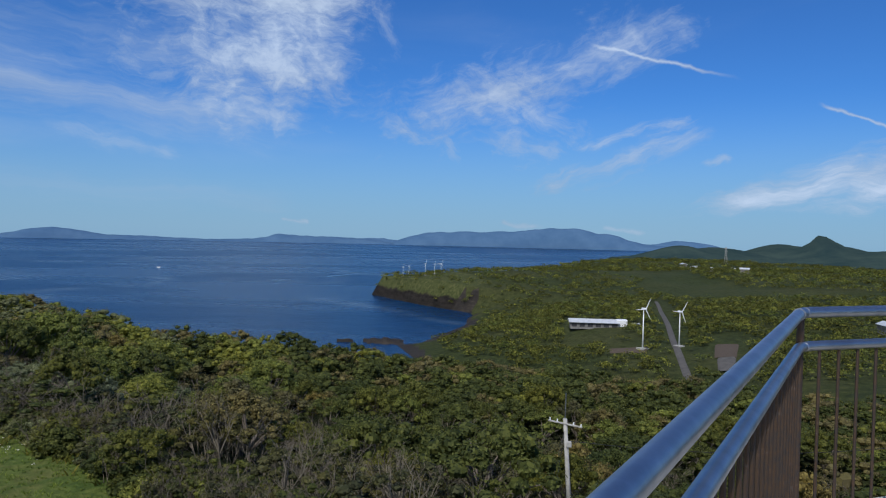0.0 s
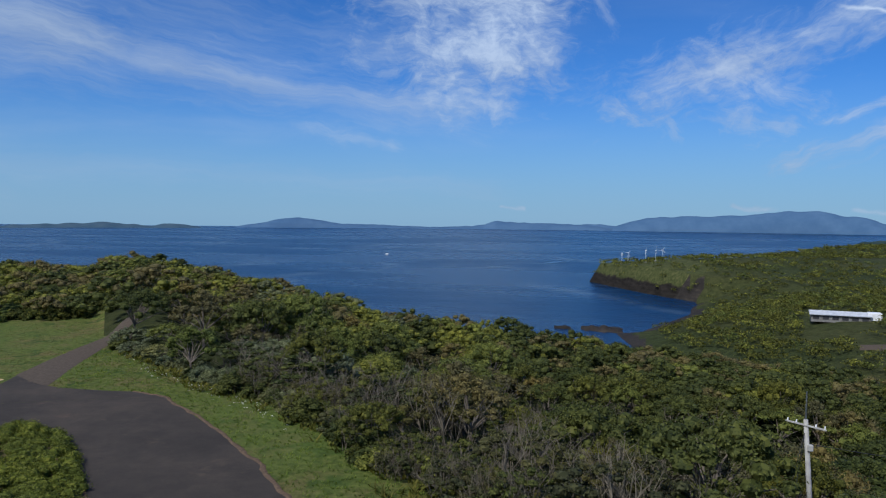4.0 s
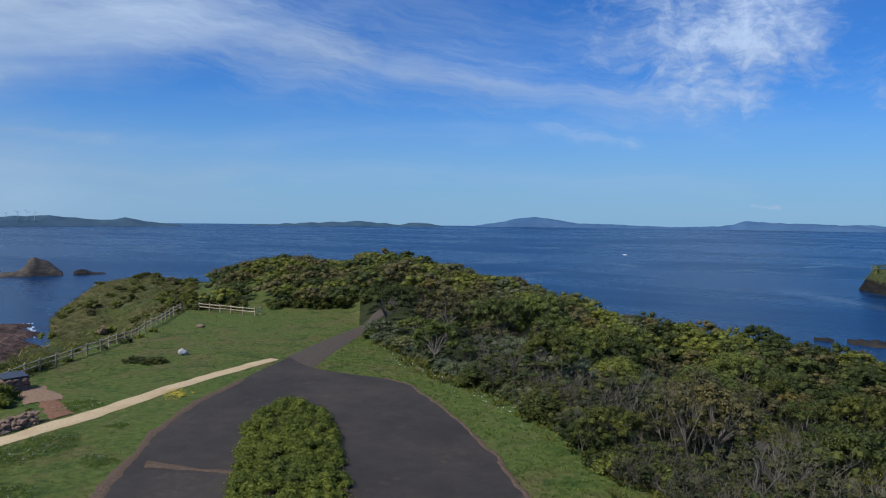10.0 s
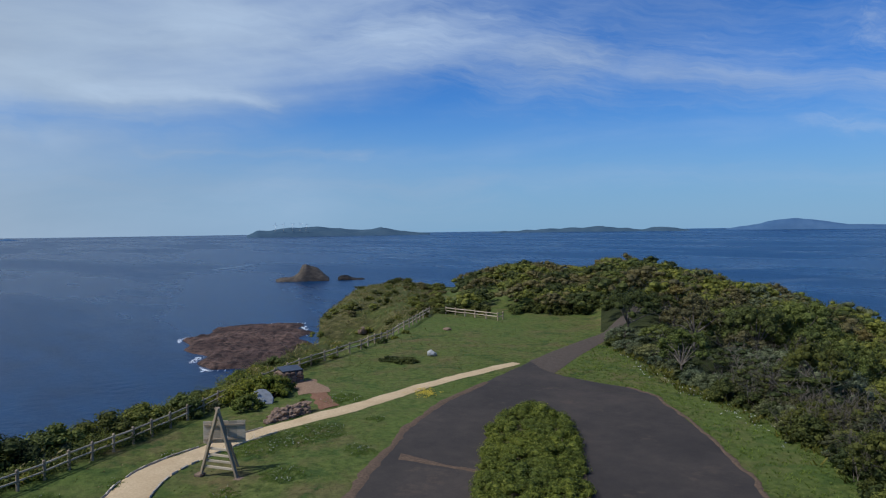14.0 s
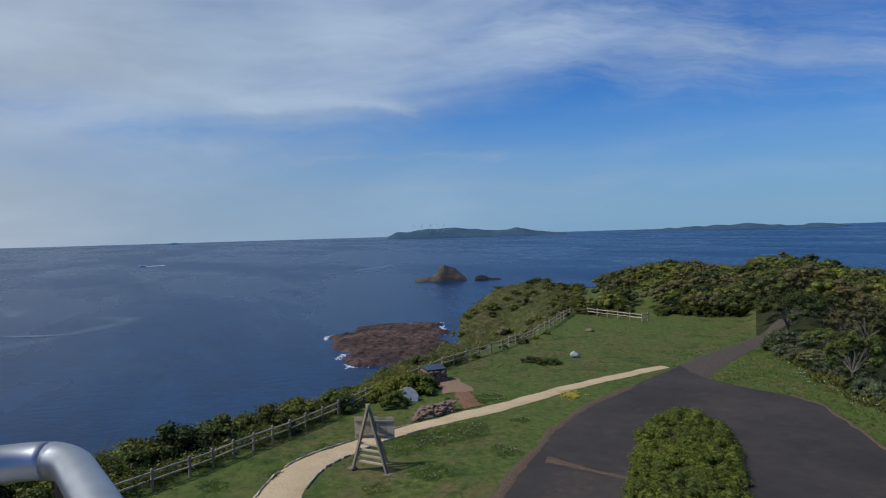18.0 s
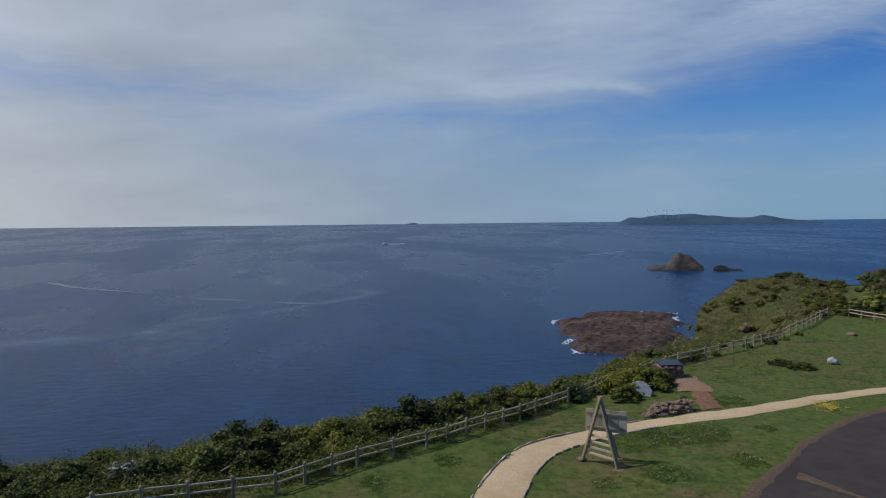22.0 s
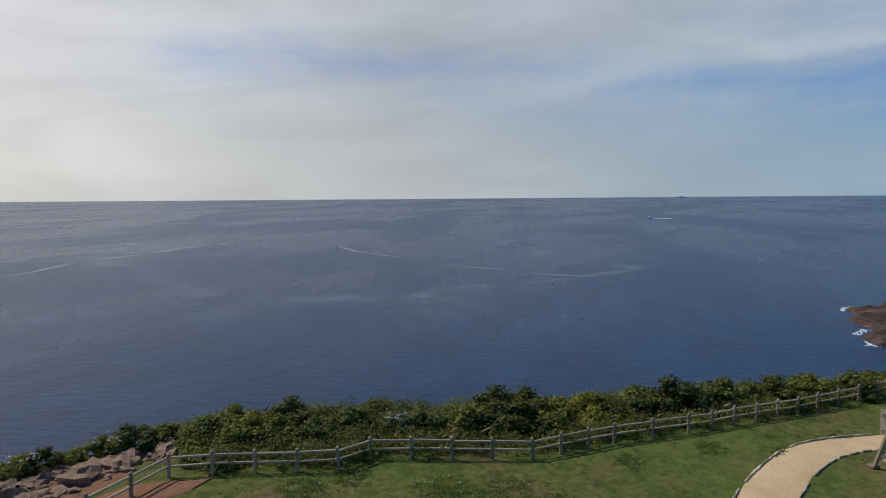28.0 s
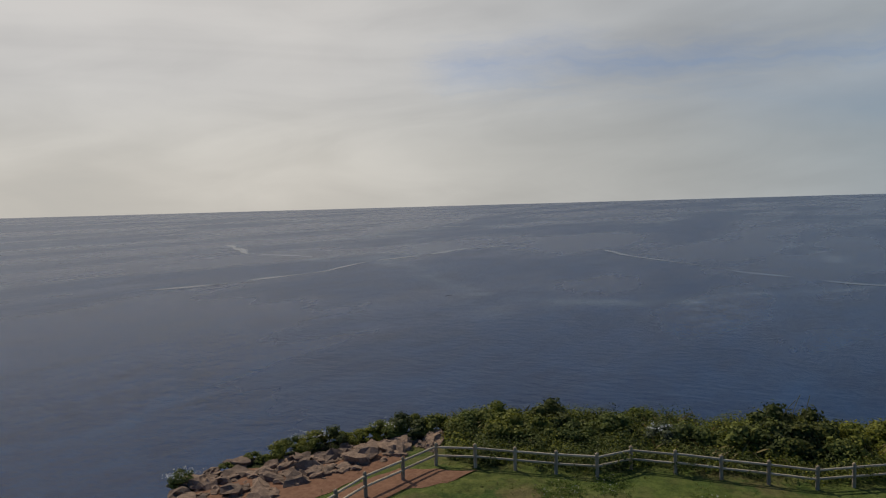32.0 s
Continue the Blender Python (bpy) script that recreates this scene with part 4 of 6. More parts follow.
def spread(n, az0, az1, r0, r1, gap, accept):
    tries = 0
    got = []
    cells = {}
    while len(got) < n and tries < n * 40:
        tries += 1
        a = wrng.uniform(az0, az1)
        r = math.sqrt(wrng.uniform(r0 * r0, r1 * r1))
        if not accept(a, r):
            continue
        p = polar(a, r)
        key = (int(p.x // gap), int(p.y // gap))
        if any((p - q).length < gap for i in (-1, 0, 1) for j in (-1, 0, 1) for q in cells.get((key[0] + i, key[1] + j), [])):
            continue
        cells.setdefault(key, []).append(p)
        got.append((a, r))
    return got


def on_track(a, r):
    return 58 < r < 106 and abs(a - np.interp(r, (62, 66, 72, 82, 92, 104), (45.6, 44.7, 43.2, 40.2, 38.6, 37.4))) < 1.5


def in_wood(a, r):
    return not (-17 < a < -7 and r < 47) and r > verge(a) + 2.2 and r < edge(a) + 14 and not on_track(a, r)


spots = spread(760, -42, 41, 30, 150, 2.8, in_wood) + spread(110, 41, 53.6, 100, 142, 2.8, lambda a, r: r > verge(a) + 3 and not (47.8 < a < 50.5 and r < 124))
spots.sort(key=lambda s: s[1] + (0 if s[0] > -30 else 40))
near_spots, far_spots = spots[:250], spots[250:]
used = set()


def tall(a, r):
    """Some groups of trees stand higher than others."""
    return 1.05 + 0.55 * noise.noise(Vector((a * 0.22, r * 0.05, 4.0))) + wrng.uniform(-0.15, 0.2)


for a, r in near_spots:
    k = wood_kind(a, r, wrng)
    s = wrng.uniform(0.85, 1.55) * (0.6 if a > 41 else 1.0) * (0.7 if r < verge(a) + 6 else 1.0)
    p = on(a, r)
    mtx = Matrix.Translation(p) @ Matrix.Rotation(wrng.uniform(0, TAU), 4, "Z")
    t = trees[k]
    if k not in used:
        used.add(k)
        t.matrix_basis = mtx
    else:
        t = copy_thing(t, mtx)
    t.scale = (s, s, s * tall(a, r) * (0.8 if k > 5 else 1.0))
for i_ in range(36):       # leafless thicket in the hollow below the tower
    a = wrng.uniform(-6, 16)
    s = wrng.uniform(0.85, 1.3)
    copy_thing(trees[6 + i_ % 2], Matrix.Translation(on(a, wrng.uniform(50, 72), -0.1)) @ Matrix.Rotation(wrng.uniform(0, TAU), 4, "Z")).scale = (s, s, s * 1.15)
for i_ in range(34):       # bare stems along the foot of the wood
    a = wrng.uniform(6, 32)
    s = wrng.uniform(0.4, 0.75)
    copy_thing(trees[6 + i_ % 2], Matrix.Translation(on(a, verge(a) + wrng.uniform(1.0, 6.0), -0.1)) @ Matrix.Rotation(wrng.uniform(0, TAU), 4, "Z")).scale = (s, s, s * 1.1)
for k, t in enumerate(trees):
    if k not in used:
        p = on(10 + k, 70)
        t.matrix_basis = Matrix.Translation(p)

# the rest of the wood, too many to count
stuff = {0: [], 2: [], 3: [], 4: [], 5: []}
frng = np.random.RandomState(77)
for a, r in far_spots:
    k = wood_kind(a, r, wrng)
    k = {1: (0, 3)[wrng.random() < 0.6], 6: 4, 7: 4}.get(k, k)
    if a > 52:
        continue
    p = np.array(on(a, r))
    radius = frng.uniform(1.9, 3.1)
    cen, rad = crown_points(frng, radius, 1.7, 26, 0.22)
    lift = tall(a, r) * (0.62 if a > 41 else 1.0)
    cen[:, 2] = (cen[:, 2] + 1.6) * lift
    rad *= frng.uniform(0.6, 1.35, 26)
    q = leaf_cloud(frng, cen, rad, 27, 0.088, 0.8, 0.6, 1.5)
    stuff[k].append(thick(frng, q, np.vstack([cen, [[0, 0, 1.1 * lift]]]), np.append(rad, radius * (0.9 if r > verge(a) + 9 and a < 35 else 0.2)), 0.72, True, 0.66) + p)
names_ = {0: LEAF_GREEN, 2: LEAF_DARK, 3: LEAF_YELLOW, 4: LEAF_BROWN, 5: LEAF_SILVER}
for k, qs in stuff.items():
    if qs:
        q = np.concatenate(qs)
        tagged(quads("woodland", q, len(q) // 4, names_[k]), "dense low evergreen woodland on the clifftop slope", "trees", kind="stuff")

# distant woods over the valley
q_sets = {0: [], 2: [], 3: []}
n_far = 9000
fa = frng.uniform(-42, 6, n_far)
fr = np.where(np.arange(n_far) % 3 > 0, np.sqrt(frng.uniform(210 ** 2, 1500 ** 2, n_far)), frng.uniform(140, 700, n_far))
fx, fy = -np.sin(np.radians(fa)) * fr, np.cos(np.radians(fa)) * fr
fz = land(fx, fy)
road_at = table([(200, -19.9), (306, -19.28), (354, -18.84), (410, -17.93), (485, -17.29), (563, -16.74), (640, -16.4), (650, -60)])
for i in range(n_far):
    a, r, z = float(fa[i]), float(fr[i]), float(fz[i])
    p = Vector((fx[i], fy[i], 0))
    if z < SEA + 5 or r < edge(a) + 16:
        continue
    open_ = noise.noise(Vector((p.x * 0.006, p.y * 0.006, 1.0)))
    if open_ > 0.3 or (-14 < a < -9.8 and 430 < r < 505) or abs(a - road_at(r)) < 0.9 or (-16.2 < a < -12.8 and 392 < r < 428) or (-23.2 < a < -20.2 and 330 < r < 435):
        continue
    s = frng.uniform(2.0, 4.0) * (1 + r / 1400)
    n_c = 8 if r < 600 else 5
    cen, rad = crown_points(frng, s, s * 0.6, n_c, 0.42)
    q = leaf_cloud(frng, cen, rad, 9, 0.36 + r / 2100) + np.array([p.x, p.y, z + 0.2 * s])
    q_sets[(0, 2, 2, 2, 0, 2, 2, 3)[i % 8]].append(q)
for k, qs in q_sets.items():
    q = np.concatenate(qs)
    tagged(quads("distant_woods", q, len(q) // 4, names_[k]), "patchy green woods and scrub over the valley", "trees", kind="stuff")

# ---- islands and rocks at sea ----


def island(name, az0, az1, r0, depth, tops, material, label, seed, category="island"):
    """A long island: tops are heights above the sea along it, from the right end to the left."""
    n, mrows = 120, 14
    u = np.linspace(0, 1, n)
    h = np.interp(u, np.linspace(0, 1, len(tops)), tops)
    k = np.array([0.25, 0.5, 0.25])
    h[1:-1] = np.convolve(h, k, "valid")
    v = np.linspace(0, 1, mrows)
    a = np.radians(az0 + (az1 - az0) * u)
    env = np.sin(np.pi * np.clip(v * 0.98 + 0.01, 0, 1)) ** 0.45
    env[0] = env[-1] = 0
    rr_ = r0 + depth * v
    X, Y = -np.outer(np.sin(a), rr_), np.outer(np.cos(a), rr_)
    back = 0.75 + 0.25 * np.sin(np.pi * v)
    Z = SEA - 1 + np.outer(h, env * back) * (1 + 0.05 * waves(X, Y, 0.02, seed)) + 2.2 * waves(X, Y, 0.05, seed + 1) * env
    verts = np.stack([X, Y, Z], -1).reshape(-1, 3)
    i = np.arange(n * mrows).reshape(n, mrows)
    fc = np.stack([i[:-1, :-1], i[1:, :-1], i[1:, 1:], i[:-1, 1:]], -1).reshape(-1, 4)
    ob = raw(name, verts.tolist(), fc.tolist(), material, smooth=True)
    return tagged(ob, label, category)


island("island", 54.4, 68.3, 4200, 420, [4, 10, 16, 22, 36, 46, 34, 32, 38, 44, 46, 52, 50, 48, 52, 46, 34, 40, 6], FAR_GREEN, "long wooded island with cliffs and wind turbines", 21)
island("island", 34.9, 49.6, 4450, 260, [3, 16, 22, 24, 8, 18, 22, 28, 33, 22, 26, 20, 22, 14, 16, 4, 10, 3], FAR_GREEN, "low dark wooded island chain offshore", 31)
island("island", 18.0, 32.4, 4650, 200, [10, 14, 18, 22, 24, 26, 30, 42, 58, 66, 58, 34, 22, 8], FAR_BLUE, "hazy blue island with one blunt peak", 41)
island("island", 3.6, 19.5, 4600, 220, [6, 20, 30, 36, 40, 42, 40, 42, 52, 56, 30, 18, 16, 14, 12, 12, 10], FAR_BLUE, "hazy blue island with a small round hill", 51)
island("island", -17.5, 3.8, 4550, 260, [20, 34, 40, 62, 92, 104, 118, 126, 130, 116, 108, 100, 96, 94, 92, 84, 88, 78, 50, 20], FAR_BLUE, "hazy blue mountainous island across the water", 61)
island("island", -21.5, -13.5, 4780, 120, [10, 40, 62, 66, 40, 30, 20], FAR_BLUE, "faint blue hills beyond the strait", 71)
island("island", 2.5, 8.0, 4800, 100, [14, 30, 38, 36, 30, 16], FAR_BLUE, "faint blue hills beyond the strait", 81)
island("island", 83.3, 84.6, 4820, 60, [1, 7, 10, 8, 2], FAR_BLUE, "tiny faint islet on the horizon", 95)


def sea_rock(name, az0, az1, r0, depth, tops, label, seed, rough=0.22):
    n, mrows = 64, 26
    u, v = np.linspace(0, 1, n), np.linspace(0, 1, mrows)
    h = np.interp(u, np.linspace(0, 1, len(tops)), tops)
    a = np.radians(az0 + (az1 - az0) * u)
    env = np.sin(np.pi * v) ** 0.6
    X, Y = -np.outer(np.sin(a), r0 + depth * v), np.outer(np.cos(a), r0 + depth * v)
    Z = SEA - 1.5 + np.outer(h + 1.5, env) * (1 + rough * waves(X, Y, 0.15, seed)) + 0.6 * waves(X, Y, 0.5, seed + 1)
    Z[0] = Z[-1] = SEA - 2
    Z[:, 0] = Z[:, -1] = SEA - 2
    i = np.arange(n * mrows).reshape(n, mrows)
    fc = np.stack([i[:-1, :-1], i[1:, :-1], i[1:, 1:], i[:-1, 1:]], -1).reshape(-1, 4)
    ob = raw(name, np.stack([X, Y, Z], -1).reshape(-1, 3).tolist(), fc.tolist(), CLIFF, smooth=False)
    return tagged(ob, label, "rock")


islet = sea_rock("rock_islet", 62.2, 66.3, 1030, 46, [3, 8, 13, 17, 20, 22, 25, 24, 14, 8, 6, 5, 4, 3, 2], "brown rock islet with a grassy horn-shaped top", 5)
m = Mat("islet_rock", 0.9, spec=0.2)
m.color(m.ramp(m.noise(0.12, 9.0, 0.72, stretch=(1, 1, 2.5)), [(0.3, (0.035, 0.029, 0.024)), (0.52, (0.09, 0.074, 0.058)), (0.75, (0.17, 0.142, 0.11))])).bump(m.noise(0.3, 8.0, 0.7), 1.0, 1.2)
islet.data.materials[0] = m.m
islet.data.materials.append(TURF)
for poly in islet.data.polygons:
    if poly.center.z > SEA + 12 and poly.normal.z > 0.42:
        poly.material_index = 1
sea_rock("rock_islet", 59.5, 61.6, 1035, 26, [1, 1.5, 2, 3, 4, 8, 9, 7, 3], "low dark rock beside the islet", 8)

# wave-cut reef below the cliff
REEF_EDGE = [(73.1, 505), (72.9, 545), (71.6, 570), (70.6, 592), (69.0, 604), (66.5, 606), (64.5, 600), (63.5, 560), (64, 480), (66, 420), (71.5, 425), (72.2, 450), (71.8, 475)]
poly = [tuple(polar(a, r).xy) for a, r in REEF_EDGE]
xs, ys = np.meshgrid(np.linspace(-600, -330, 190), np.linspace(100, 310, 150), indexing="ij")
d = inside_distance(xs, ys, poly) + 4.5 * waves(xs, ys, 0.09, 4)
zz = SEA - 1.2 + 2.4 * smooth01((d + 2) / 9) + 0.75 * waves(xs, ys, 0.22, 6) * smooth01(d / 10) + 0.8 * np.abs(waves(xs, ys, 0.6, 7)) * smooth01(d / 6)
i = np.arange(xs.size).reshape(xs.shape)
fc = np.stack([i[:-1, :-1], i[1:, :-1], i[1:, 1:], i[:-1, 1:]], -1).reshape(-1, 4)
fc = fc[(d.ravel()[fc] > -3).any(1)]
tagged(raw("reef", np.stack([xs, ys, zz], -1).reshape(-1, 3).tolist(), fc.tolist(), REEF), "flat reddish-brown wave-cut rock platform at sea level", "rock", kind="structure")
# surf along its outer edge
srng = random.Random(9)
bm = bmesh.new()
ring = np.argwhere((np.abs(d + 1.5) < 1.3) & (np.hypot(xs, ys) > 425))
for ix, iy in ring:
    x_, y_ = float(xs[ix, iy]), float(ys[ix, iy])
    a_ = math.degrees(math.atan2(-x_, y_))
    if a_ < 64 or noise.noise(Vector((x_ * 0.045, y_ * 0.045, 0))) < (0.02 if a_ > 69 else 0.16):
        continue
    s = srng.uniform(0.3, 0.9)
    m4 = Matrix.Translation((x_ + srng.uniform(-1, 1), y_ + srng.uniform(-1, 1), SEA + 0.1)) @ Matrix.Rotation(srng.uniform(0, TAU), 4, "Z") @ Matrix.Diagonal((s * 1.7, s * 0.8, 0.25, 1))
    bmesh.ops.create_icosphere(bm, subdivisions=1, radius=1.0, matrix=m4)
tagged(part("surf", bm, FOAM), "white surf breaking along the reef edge", "surf", kind="stuff")
# long pale slicks drifting on the water
slick_rng = random.Random(4)
for pts_, wd in (([(144.8, 731), (138, 762), (132, 833), (127.1, 936), (122.0, 1063), (116.3, 1161)], 11), ([(138.4, 1404), (137.3, 1174), (135.5, 1114), (132.0, 1032)], 12),
                 ([(110.6, 1043), (105.8, 867), (100.3, 752), (93.4, 690), (86.5, 652)], 8), ([(131, 1852), (126.6, 1839), (119, 1863)], 16), ([(127, 2287), (123.2, 2296), (119, 2323)], 18),
                 ([(13, 1200), (9.6, 1273), (5.8, 1440)], 12), ([(30, 1500), (36, 1620), (41, 1600)], 14), ([(76, 1250), (71, 1330), (67.5, 1500)], 12), ([(56, 1450), (50, 1500), (46, 1420)], 14)):
    bm, last = bmesh.new(), None
    line_ = [polar(*q) for q in pts_]
    o_ = slick_rng.uniform(0, 50)
    for p, q in zip(line_, line_[1:]):
        n_ = max(3, int((q - p).length / 9))
        side = (q - p).normalized().cross(Vector((0, 0, 1)))
        for k in range(n_):
            c_ = p.lerp(q, k / n_)
            w_ = wd * max(0.0, 0.35 + 0.95 * noise.noise(c_ * 0.02 + Vector((0, 0, o_))))
            c_ = c_ + side * 16 * noise.noise(c_ * 0.009 + Vector((0, 0, o_ + 9)))
            now = [bm.verts.new((v_.x, v_.y, SEA + 0.15)) for v_ in (c_ - side * w_, c_ + side * w_)]
            if last:
                bm.faces.new((last[0], last[1], now[1], now[0]))
            last = now
    tagged(part("sea_slick", bm, SLICK), "faint pale slick drifting on the sea", "water", kind="structure")
# dark shore rocks in the bay
sea_rock("shore_rock", 2.6, 5.9, 530, 34, [0.5, 2.2, 1.8, 2.5, 1.2, 2, 0.8, 0.3], "dark low rocks along the bay shore", 12, 0.5)
sea_rock("shore_rock", 6.6, 7.9, 543, 9, [0.3, 1.0, 0.9, 0.4], "dark low rock awash off the bay", 13, 0.5)

# ---- wind turbines ----


def wind_turbine(az_, r_, height, blade, yaw, spin, label, base_z=None, hub_s=1.0):
    p = on(az_, r_)
    if base_z is not None:
        p.z = base_z
    t = empty("wind_turbine", Matrix.Translation(p) @ Matrix.Rotation(radians(yaw), 4, "Z"), label, "wind turbine", "wind turbines")
    bm = bmesh.new()
    add_tube(bm, (0, 0, -1), (0, 0, height), 0.02 * height, 0.012 * height, 12)
    part("tower", bm, WHITE, t, smooth=True)
    bm = bmesh.new()
    add_box(bm, height * 0.05, height * 0.13, height * 0.055, Matrix.Translation((0, height * 0.01, height)), height * 0.012)
    part("nacelle", bm, WHITE, t)
    bm = bmesh.new()
    bmesh.ops.create_uvsphere(bm, u_segments=10, v_segments=6, radius=height * 0.03, matrix=Matrix.Translation((0, -height * 0.075, height)))
    part("hub", bm, WHITE, t, smooth=True)
    for k in range(3):
        bm = bmesh.new()
        w = blade * 0.085
        pts = [(0.0, 0.5), (0.18, 1.0), (0.6, 0.7), (1.0, 0.22)]
        vs = []
        for q_, ww in pts:
            for sx, sy in ((-0.35, 0.12), (0.65, 0.03), (0.65, -0.03), (-0.35, -0.12)):
                vs.append(bm.verts.new((sx * ww * w, sy * ww * w * 2, q_ * blade)))
        for j in range(3):
            for e in range(4):
                a_, b_ = j * 4 + e, j * 4 + (e + 1) % 4
                bm.faces.new((vs[a_], vs[b_], vs[b_ + 4], vs[a_ + 4]))
        bm.faces.new(vs[:4])
        bm.faces.new(vs[-4:])
        ob = part("blade", bm, WHITE, t)
        ob.matrix_basis = Matrix.Translation((0, -height * 0.08, height)) @ Matrix.Rotation(radians(spin + 120 * k), 4, "Y")
    bm = bmesh.new()
    add_box(bm, height * 0.22, height * 0.22, height * 0.06, Matrix.Translation((0, 0, height * 0.01)), 0.05)
    part("foundation", bm, CONCRETE, t)
    return t


for az_, spin, yaw, hh in ((2.95, 10, 60, 13), (2.5, 40, 30, 13.5), (1.22, 5, 80, 14.5), (0.5, 0, 90, 12.5), (0.0, 25, 20, 13.5)):
    wind_turbine(az_, 930 + 8 * spin % 30, hh, hh * 0.42, yaw, spin, "small white three-bladed wind turbine on the grassy headland")


def ground_at(az_, el_):
    """How far off a line of sight that points down meets the valley floor."""
    r_ = np.arange(220.0, 900.0, 1.0)
    x_, y_ = -math.sin(radians(az_)) * r_, math.cos(radians(az_)) * r_
    below = EYE_Z + r_ * math.tan(radians(el_)) < land(x_, y_)
    return float(r_[np.argmax(below)]) if below.any() else 420.0


r_one, r_two = ground_at(-15.6, -8.4), ground_at(-18.2, -8.0)
wind_turbine(-15.6, r_one, r_one * 0.0533, 6.6, 25, 28, "white three-bladed wind turbine beside the farm road")
wind_turbine(-18.2, r_two, r_two * 0.0455, 6.4, 25, 35, "white three-bladed wind turbine beside the farm road")
for k, az_ in enumerate((66.2, 65.6, 64.9, 64.35, 63.9)):
    wind_turbine(az_, 4240, 36, 17, 70 + 9 * k, 25 * k, "tiny white wind turbine on the far island", SEA + 34)

# ---- farm, road and pond in the valley ----
b = on(-11.9, 480)
farm = empty("farm_building", Matrix.Translation(b) @ Matrix.Rotation(radians(-5), 4, "Z"), "long low farm shed with pale sheet roof", "building")
bm = bmesh.new()
add_box(bm, 30, 9, 4.4, Matrix.Translation((0, 0, 1.2)))
part("wall", bm, FARM, farm)
bm = bmesh.new()
for sgn in (-1, 1):
    add_box(bm, 32, 6.2, 0.25, Matrix.Translation((0, sgn * 2.8, 4.15)) @ Matrix.Rotation(radians(-18 * sgn), 4, "X"))
part("roof", bm, ROOF, farm)
for k in range(6):
    bm = bmesh.new()
    add_box(bm, 3.2, 0.3, 2.0, Matrix.Translation((-12.5 + 5 * k, -4.5, 1.5)))
    part("opening", bm, DARK, farm)
bm = bmesh.new()
add_box(bm, 7, 7, 6.5, Matrix.Translation((17.5, 0, 2.0)), 0.3)
part("annex", bm, WHITE, farm, "white annex block")
bm = bmesh.new()
add_box(bm, 8, 5, 0.3, Matrix.Translation((25, 0, 3.0)))
part("lean_to", bm, ROOF, farm)
ROAD_MID = [(-16.4, 640), (-16.74, 563), (-17.29, 485), (-17.93, 410), (-18.84, 354), (-19.28, 306), (-19.6, 260)]
strip("road", offset_polar(ROAD_MID, [1.4, 1.5, 1.6, 1.7, 1.8, 1.9, 2.0], 1), offset_polar(ROAD_MID, [1.4, 1.5, 1.6, 1.7, 1.8, 1.9, 2.0], -1),
      ROAD, 0.6, "grey country road climbing through the valley", "road", cols=5)
strip("farm_yard", [(-13.2, 418), (-15.9, 412)], [(-13.2, 408), (-15.9, 400)], DIRT, 0.5, "pale bare yard beside the turbine", "yard")
strip("field", [(-20.7, 412), (-20.7, 376)], [(-22.3, 412), (-22.2, 376)], DIRT, 0.5, "bare brown ploughed field", "field")
strip("pond", [(-20.9, 374), (-21.0, 352)], [(-22.2, 374), (-22.1, 352)], ROAD, 0.9, "pale plastic-covered plot below the field", "field")
van = empty("van", Matrix.Translation(on(-19.0, 333, 0.6)), "small white van on the country road", "van")
bm = bmesh.new()
add_box(bm, 1.7, 3.6, 1.4, Matrix.Translation((0, 0, 1.0)), 0.2)
part("body", bm, WHITE, van)
bm = bmesh.new()
add_box(bm, 1.5, 0.1, 0.5, Matrix.Translation((0, -1.81, 1.3)))
part("windscreen", bm, DARK, van)
for sx in (-0.75, 0.75):
    for sy in (-1.1, 1.1):
        bm = bmesh.new()
        add_tube(bm, (sx - 0.1, sy, 0.32), (sx + 0.1, sy, 0.32), 0.32, None, 12)
        part("wheel", bm, CABLE, van)

# far farmsteads and a lattice mast
hrg = random.Random(14)
for k, (a, r_) in enumerate(((-19.0, 1080), (-20.2, 1120), (-21.6, 1100), (-22.4, 1010), (-24.0, 1150), (-18.2, 1180), (-31.5, 470), (-32.3, 476))):
    hs_ = empty("farmhouse", Matrix.Translation(on(a, r_)) @ Matrix.Rotation(hrg.uniform(0, TAU), 4, "Z"), "small pale farmhouse among distant trees", "house", "distant farmhouses")
    bm = bmesh.new()
    add_box(bm, 11, 7, 6, Matrix.Translation((0, 0, 2)))
    part("wall", bm, FARM, hs_)
    bm = bmesh.new()
    for sgn in (-1, 1):
        add_box(bm, 12, 4.6, 0.3, Matrix.Translation((0, sgn * 2.0, 5.9)) @ Matrix.Rotation(radians(-24 * sgn), 4, "X"))
    part("roof", bm, ROOF, hs_)
mast = empty("lattice_mast", Matrix.Translation(on(-21.1, 1250)), "thin grey lattice power mast on the ridge", "mast")
for sx in (-1, 1):
    for sy in (-1, 1):
        bm = bmesh.new()
        add_tube(bm, (sx * 2.2, sy * 2.2, -2), (sx * 0.4, sy * 0.4, 27), 0.22, 0.14, 5)
        part("leg", bm, CONCRETE, mast)
for k in range(5):
    bm = bmesh.new()
    h_ = 3 + 5 * k
    w_ = 2.2 - 1.8 * (h_ + 2) / 29
    add_box(bm, 2 * w_, 2 * w_, 0.2, Matrix.Translation((0, 0, h_)))
    part("brace", bm, CONCRETE, mast)
for h_ in (20, 24):
    bm = bmesh.new()
    add_box(bm, 8, 0.3, 0.3, Matrix.Translation((0, 0, h_)))
    part("arm", bm, CONCRETE, mast)

